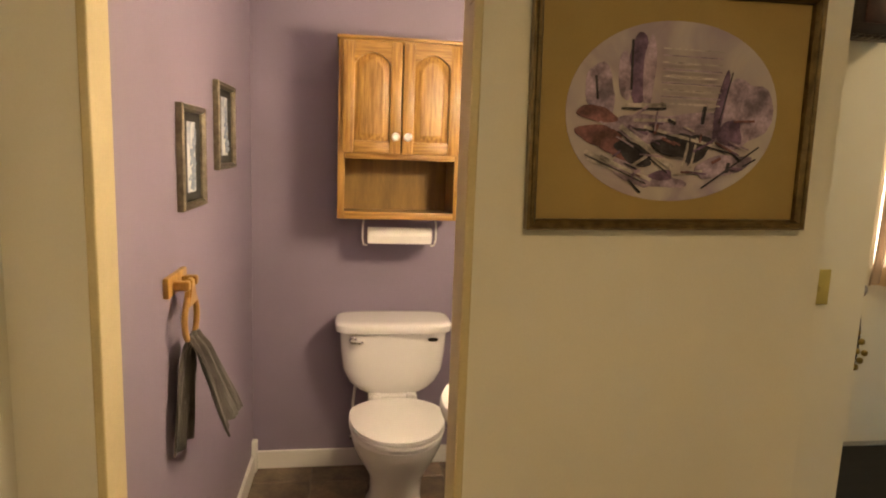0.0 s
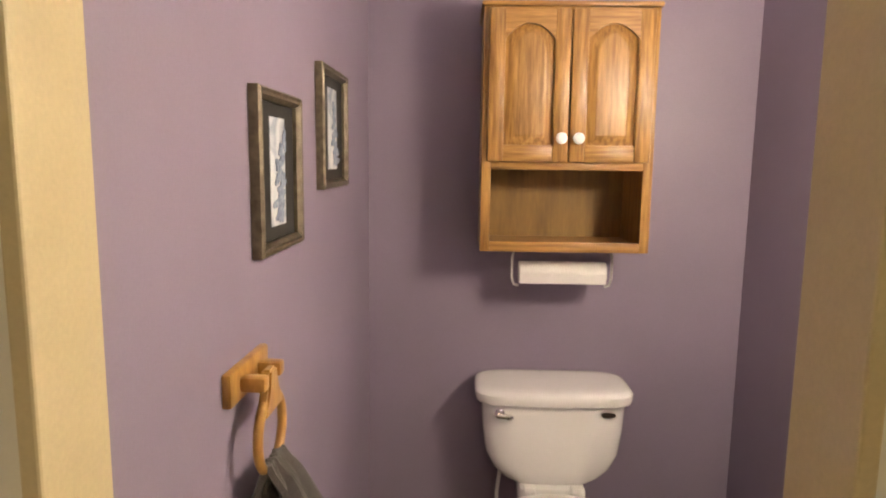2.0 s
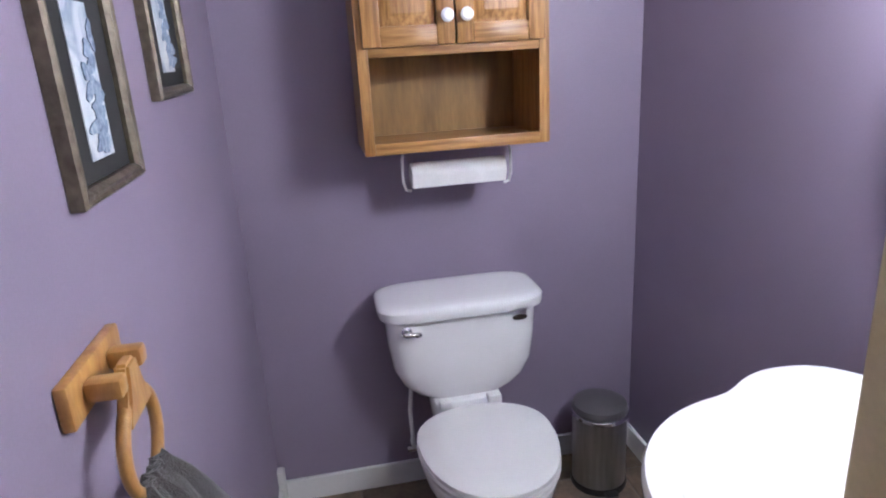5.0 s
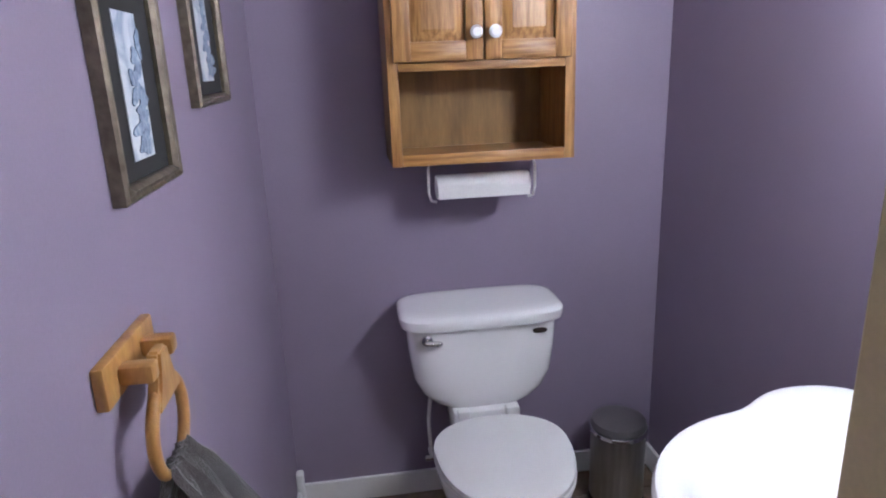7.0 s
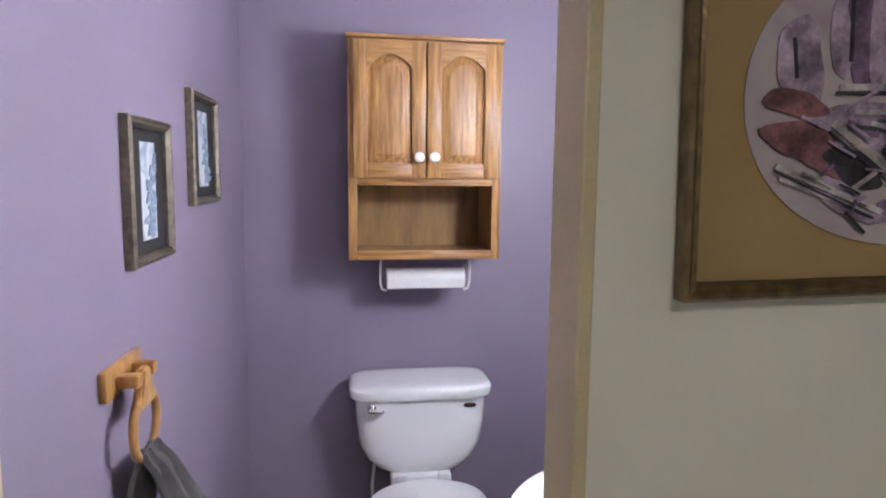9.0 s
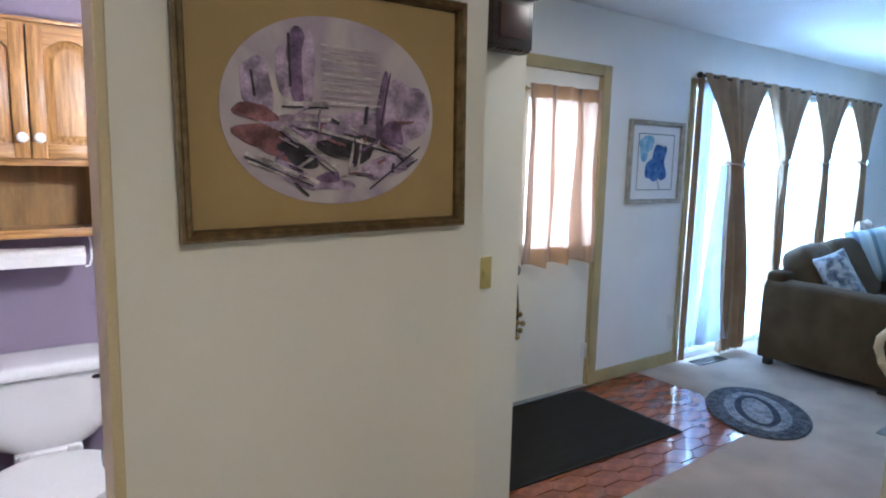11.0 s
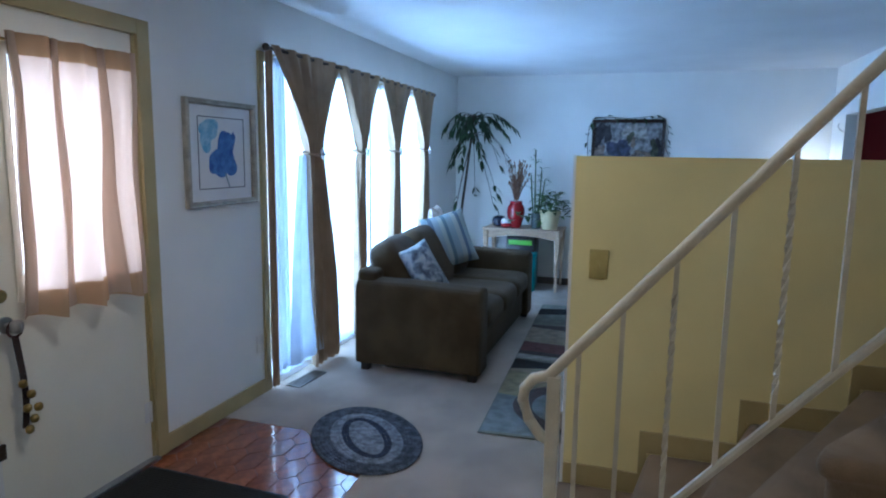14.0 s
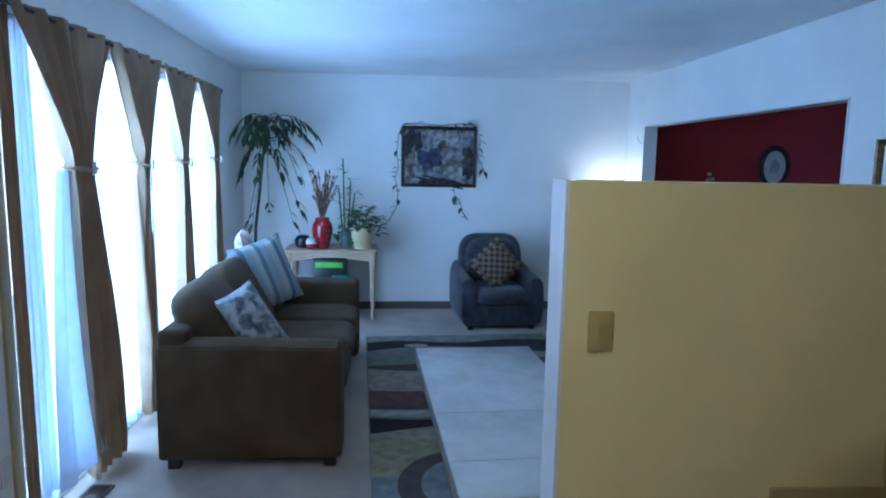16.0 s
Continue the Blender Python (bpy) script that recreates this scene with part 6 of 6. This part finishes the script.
for i, (x, z, a, b, c) in enumerate(((-0.26, 0.10, 0.06, 0.16, "dark"), (-0.19, 0.15, 0.04, 0.10, "dark"), (0.07, 0.13, 0.13, 0.10, "white"), (-0.27, -0.08, 0.05, 0.13, "tan"), (-0.10, -0.02, 0.14, 0.10, "blue"), (-0.05, 0.02, 0.07, 0.09, "blue"), (0.15, -0.06, 0.14, 0.035, "tan"),
                                  (0.16, -0.13, 0.10, 0.06, "white"), (-0.14, -0.16, 0.10, 0.03, "sky"), (0.0, -0.225, 0.28, 0.03, "dark"), (0.27, -0.06, 0.05, 0.17, "dark"), (0.24, -0.02, 0.035, 0.12, "olive"), (0.02, 0.10, 0.04, 0.065, "olive"), (0.05, 0.05, 0.022, 0.06, "tan"))):
    for j in range(3):
        bits.append(("paint_patch", blob(x + rl.uniform(-0.3, 0.3) * a, z + rl.uniform(-0.3, 0.3) * b, a * rl.uniform(0.55, 0.8), b * rl.uniform(0.55, 0.8), -0.0055 - 0.0003 * i - 0.0001 * j, rl.uniform(-0.3, 0.3), 0.2, 9 * i + j), PD[c], ""))
framed("landscape_picture", "dark framed landscape painting with ivy trailing round it", pose(FAR - 0.002, 1.46, 1.62, 0, 0, -90) @ Matrix.Diagonal((1.16, 1, 1.15, 1)), PW, PH, 0.03, DARK_WOOD, 0.028, bits)
vine = thing("ivy_vine", "green ivy vine trained round the landscape picture", "plant", pose(FAR, 1.46, 1.62) @ Matrix.Scale(1.15, 4))
rr = random.Random(21)
for pts in (([(-0.34, 0.28), (-0.2, 0.30), (0, 0.28), (0.2, 0.295), (0.33, 0.28), (0.37, 0.2), (0.385, 0.05), (0.37, -0.1), (0.40, -0.2), (0.37, -0.32), (0.38, -0.45), (0.45, -0.58), (0.56, -0.66)], [(-0.25, 0.31), (-0.33, 0.27), (-0.37, 0.15), (-0.34, 0.02), (-0.40, -0.1), (-0.42, -0.14)], [(-0.13, -0.27), (-0.15, -0.35), (-0.2, -0.42), (-0.22, -0.5), (-0.28, -0.58)])):
    path = [Vector((-0.04 - 0.008 * sn(3 * i), y, z)) for i, (y, z) in enumerate(pts)]
    part("vine_stem", tube(B(), path, 0.003, 5), STEM, vine)
    bm = B()
    for a, b in zip(path, path[1:]):
        n = max(2, int((b - a).length / 0.055))
        for i in range(n):
            p = a.lerp(b, i / n)
            leaf_into(bm, p, (rr.uniform(-0.5, -0.05), rr.uniform(-1, 1), rr.uniform(-0.9, 0.4)), rr.uniform(0.045, 0.075), rr.uniform(0.032, 0.05))
    part("vine_foliage", bm, LEAF, vine)

# ---- dining side ----
op = thing("oval_picture", "oval print in a wide dark frame on the red wall", "picture", pose(FAR - 0.002, -2.22, 1.577) @ Matrix.Scale(1.12, 4))
ring_ = lambda a, b, x: [(x, p[0], p[1]) for p in oval(0, 0, 0, a, b, 2, 40)]
part("frame", loft(B(), [ring_(0.155, 0.205, 0), ring_(0.155, 0.205, -0.015), ring_(0.14, 0.19, -0.028), ring_(0.112, 0.158, -0.012)], False, False), DARK_WOOD, op)
part("print", loft(B(), [ring_(0.114, 0.16, -0.008), ring_(0.114, 0.16, -0.010)]), MAT_WHITE, op, "pale print")
part("grey_patch", loft(B(), [ring_(0.05, 0.07, -0.0105), ring_(0.05, 0.07, -0.012)]), BLUEISH, op)
fv = thing("flower_stand", "dried flowers in a tall floor vase by the red wall", "vase", pose(8.5, -1.36, 0))
part("vase", lathe(B(), [(0.08, 0), (0.09, 0.02), (0.11, 0.3), (0.06, 0.6), (0.05, 0.75), (0.06, 0.78)], 24), DARK_METAL, fv)
bm = B()
for y, z in ((0.0, 1.46), (0.03, 1.40), (-0.02, 1.43)):
    tube(bm, [(0, 0, 0.7), (0, y, z)], 0.004, 5)
part("stem", bm, STEM, fv)
bm = B()
for y, z in ((0.0, 1.49), (-0.035, 1.44), (0.03, 1.40), (0.01, 1.43)):
    puff(bm, -0.01, y, z, 0.022, 0.022, 0.022, 1, 10)
part("blossom", bm, mat("cream_blossom", (0.55, 0.42, 0.26), 0.8), fv, "cream dried blossoms")
by = thing("berry_sprig", "sprig of white berries hung at the dining opening", "decoration", pose(OX0 + 0.018, SOUTH - 0.04, 1.52))
bm = B()
tube(bm, [(0, 0, 0.10), (0.006, 0.01, 0.0), (0.0, 0, -0.14)], 0.003, 5)
for y, z in ((0.01, 0.09), (-0.01, -0.02), (0.02, -0.06), (0.0, -0.10), (0.015, -0.13)):
    puff(bm, 0.008, y, z, 0.011, 0.011, 0.011, 1, 8)
part("berry_cluster", bm, mat("white_berry", (0.7, 0.62, 0.58), 0.5), by)
wv = thing("wall_vent", "grey return air grille high on the living room wall", "vent", pose(5.0, SOUTH + 0.001, 2.155))
bm = B()
for b_ in ((-0.15, 0.15, -0.085, -0.07), (-0.15, 0.15, 0.07, 0.085), (-0.15, -0.135, -0.07, 0.07), (0.135, 0.15, -0.07, 0.07)):
    box(bm, b_[0], b_[1], 0, 0.008, b_[2], b_[3])
part("frame", bm, mat("grey_grille", (0.42, 0.43, 0.45), 0.5), wv)
for i in range(9):
    part("slat", box(B(), -0.134, 0.134, 0.001, 0.006, -0.066 + i * 0.0155, -0.058 + i * 0.0155), bpy.data.materials["grey_grille"], wv, "", False)
framed("wall_mirror", "framed wall mirror beside the dining opening", pose(4.96, SOUTH + 0.002, 1.46, 0, 0, 180), 0.42, 0.52, 0.035, GOLD_FRAME, 0.025, [("glass", flat([(-0.18, -0.23), (0.18, -0.23), (0.18, 0.23), (-0.18, 0.23)], -0.004), GLASSY, "mirror glass")])
fl = thing("floor_lamp", "slim torchiere floor lamp glowing in the room corner", "lamp", pose(8.50, -0.32, 0))
part("base", lathe(B(), [(0.13, 0), (0.13, 0.012), (0.05, 0.025), (0.012, 0.03)], 28), DARK_METAL, fl)
part("pole", rod(B(), (0, 0, 0.028), (0, 0, 1.26), 0.011, 12), DARK_METAL, fl)
part("shade", loft(B(), [oval(0, 0, z, r, r, 2, 28) for z, r in ((1.26, 0.03), (1.28, 0.07), (1.32, 0.12), (1.34, 0.14))], True, False), mat("milk_glass", (0.8, 0.77, 0.7), 0.4), fl, "open glass bowl shade")
hk = thing("wall_hook", "small white bracket at the dining opening corner", "hook", pose(8.33, SOUTH + 0.001, 1.84))
part("bracket", tube(B(), [(0, 0, -0.05), (0, 0.03, -0.03), (0, 0.05, 0.0), (0, 0.04, 0.03)], 0.007, 8), WHITE_TRIM, hk)
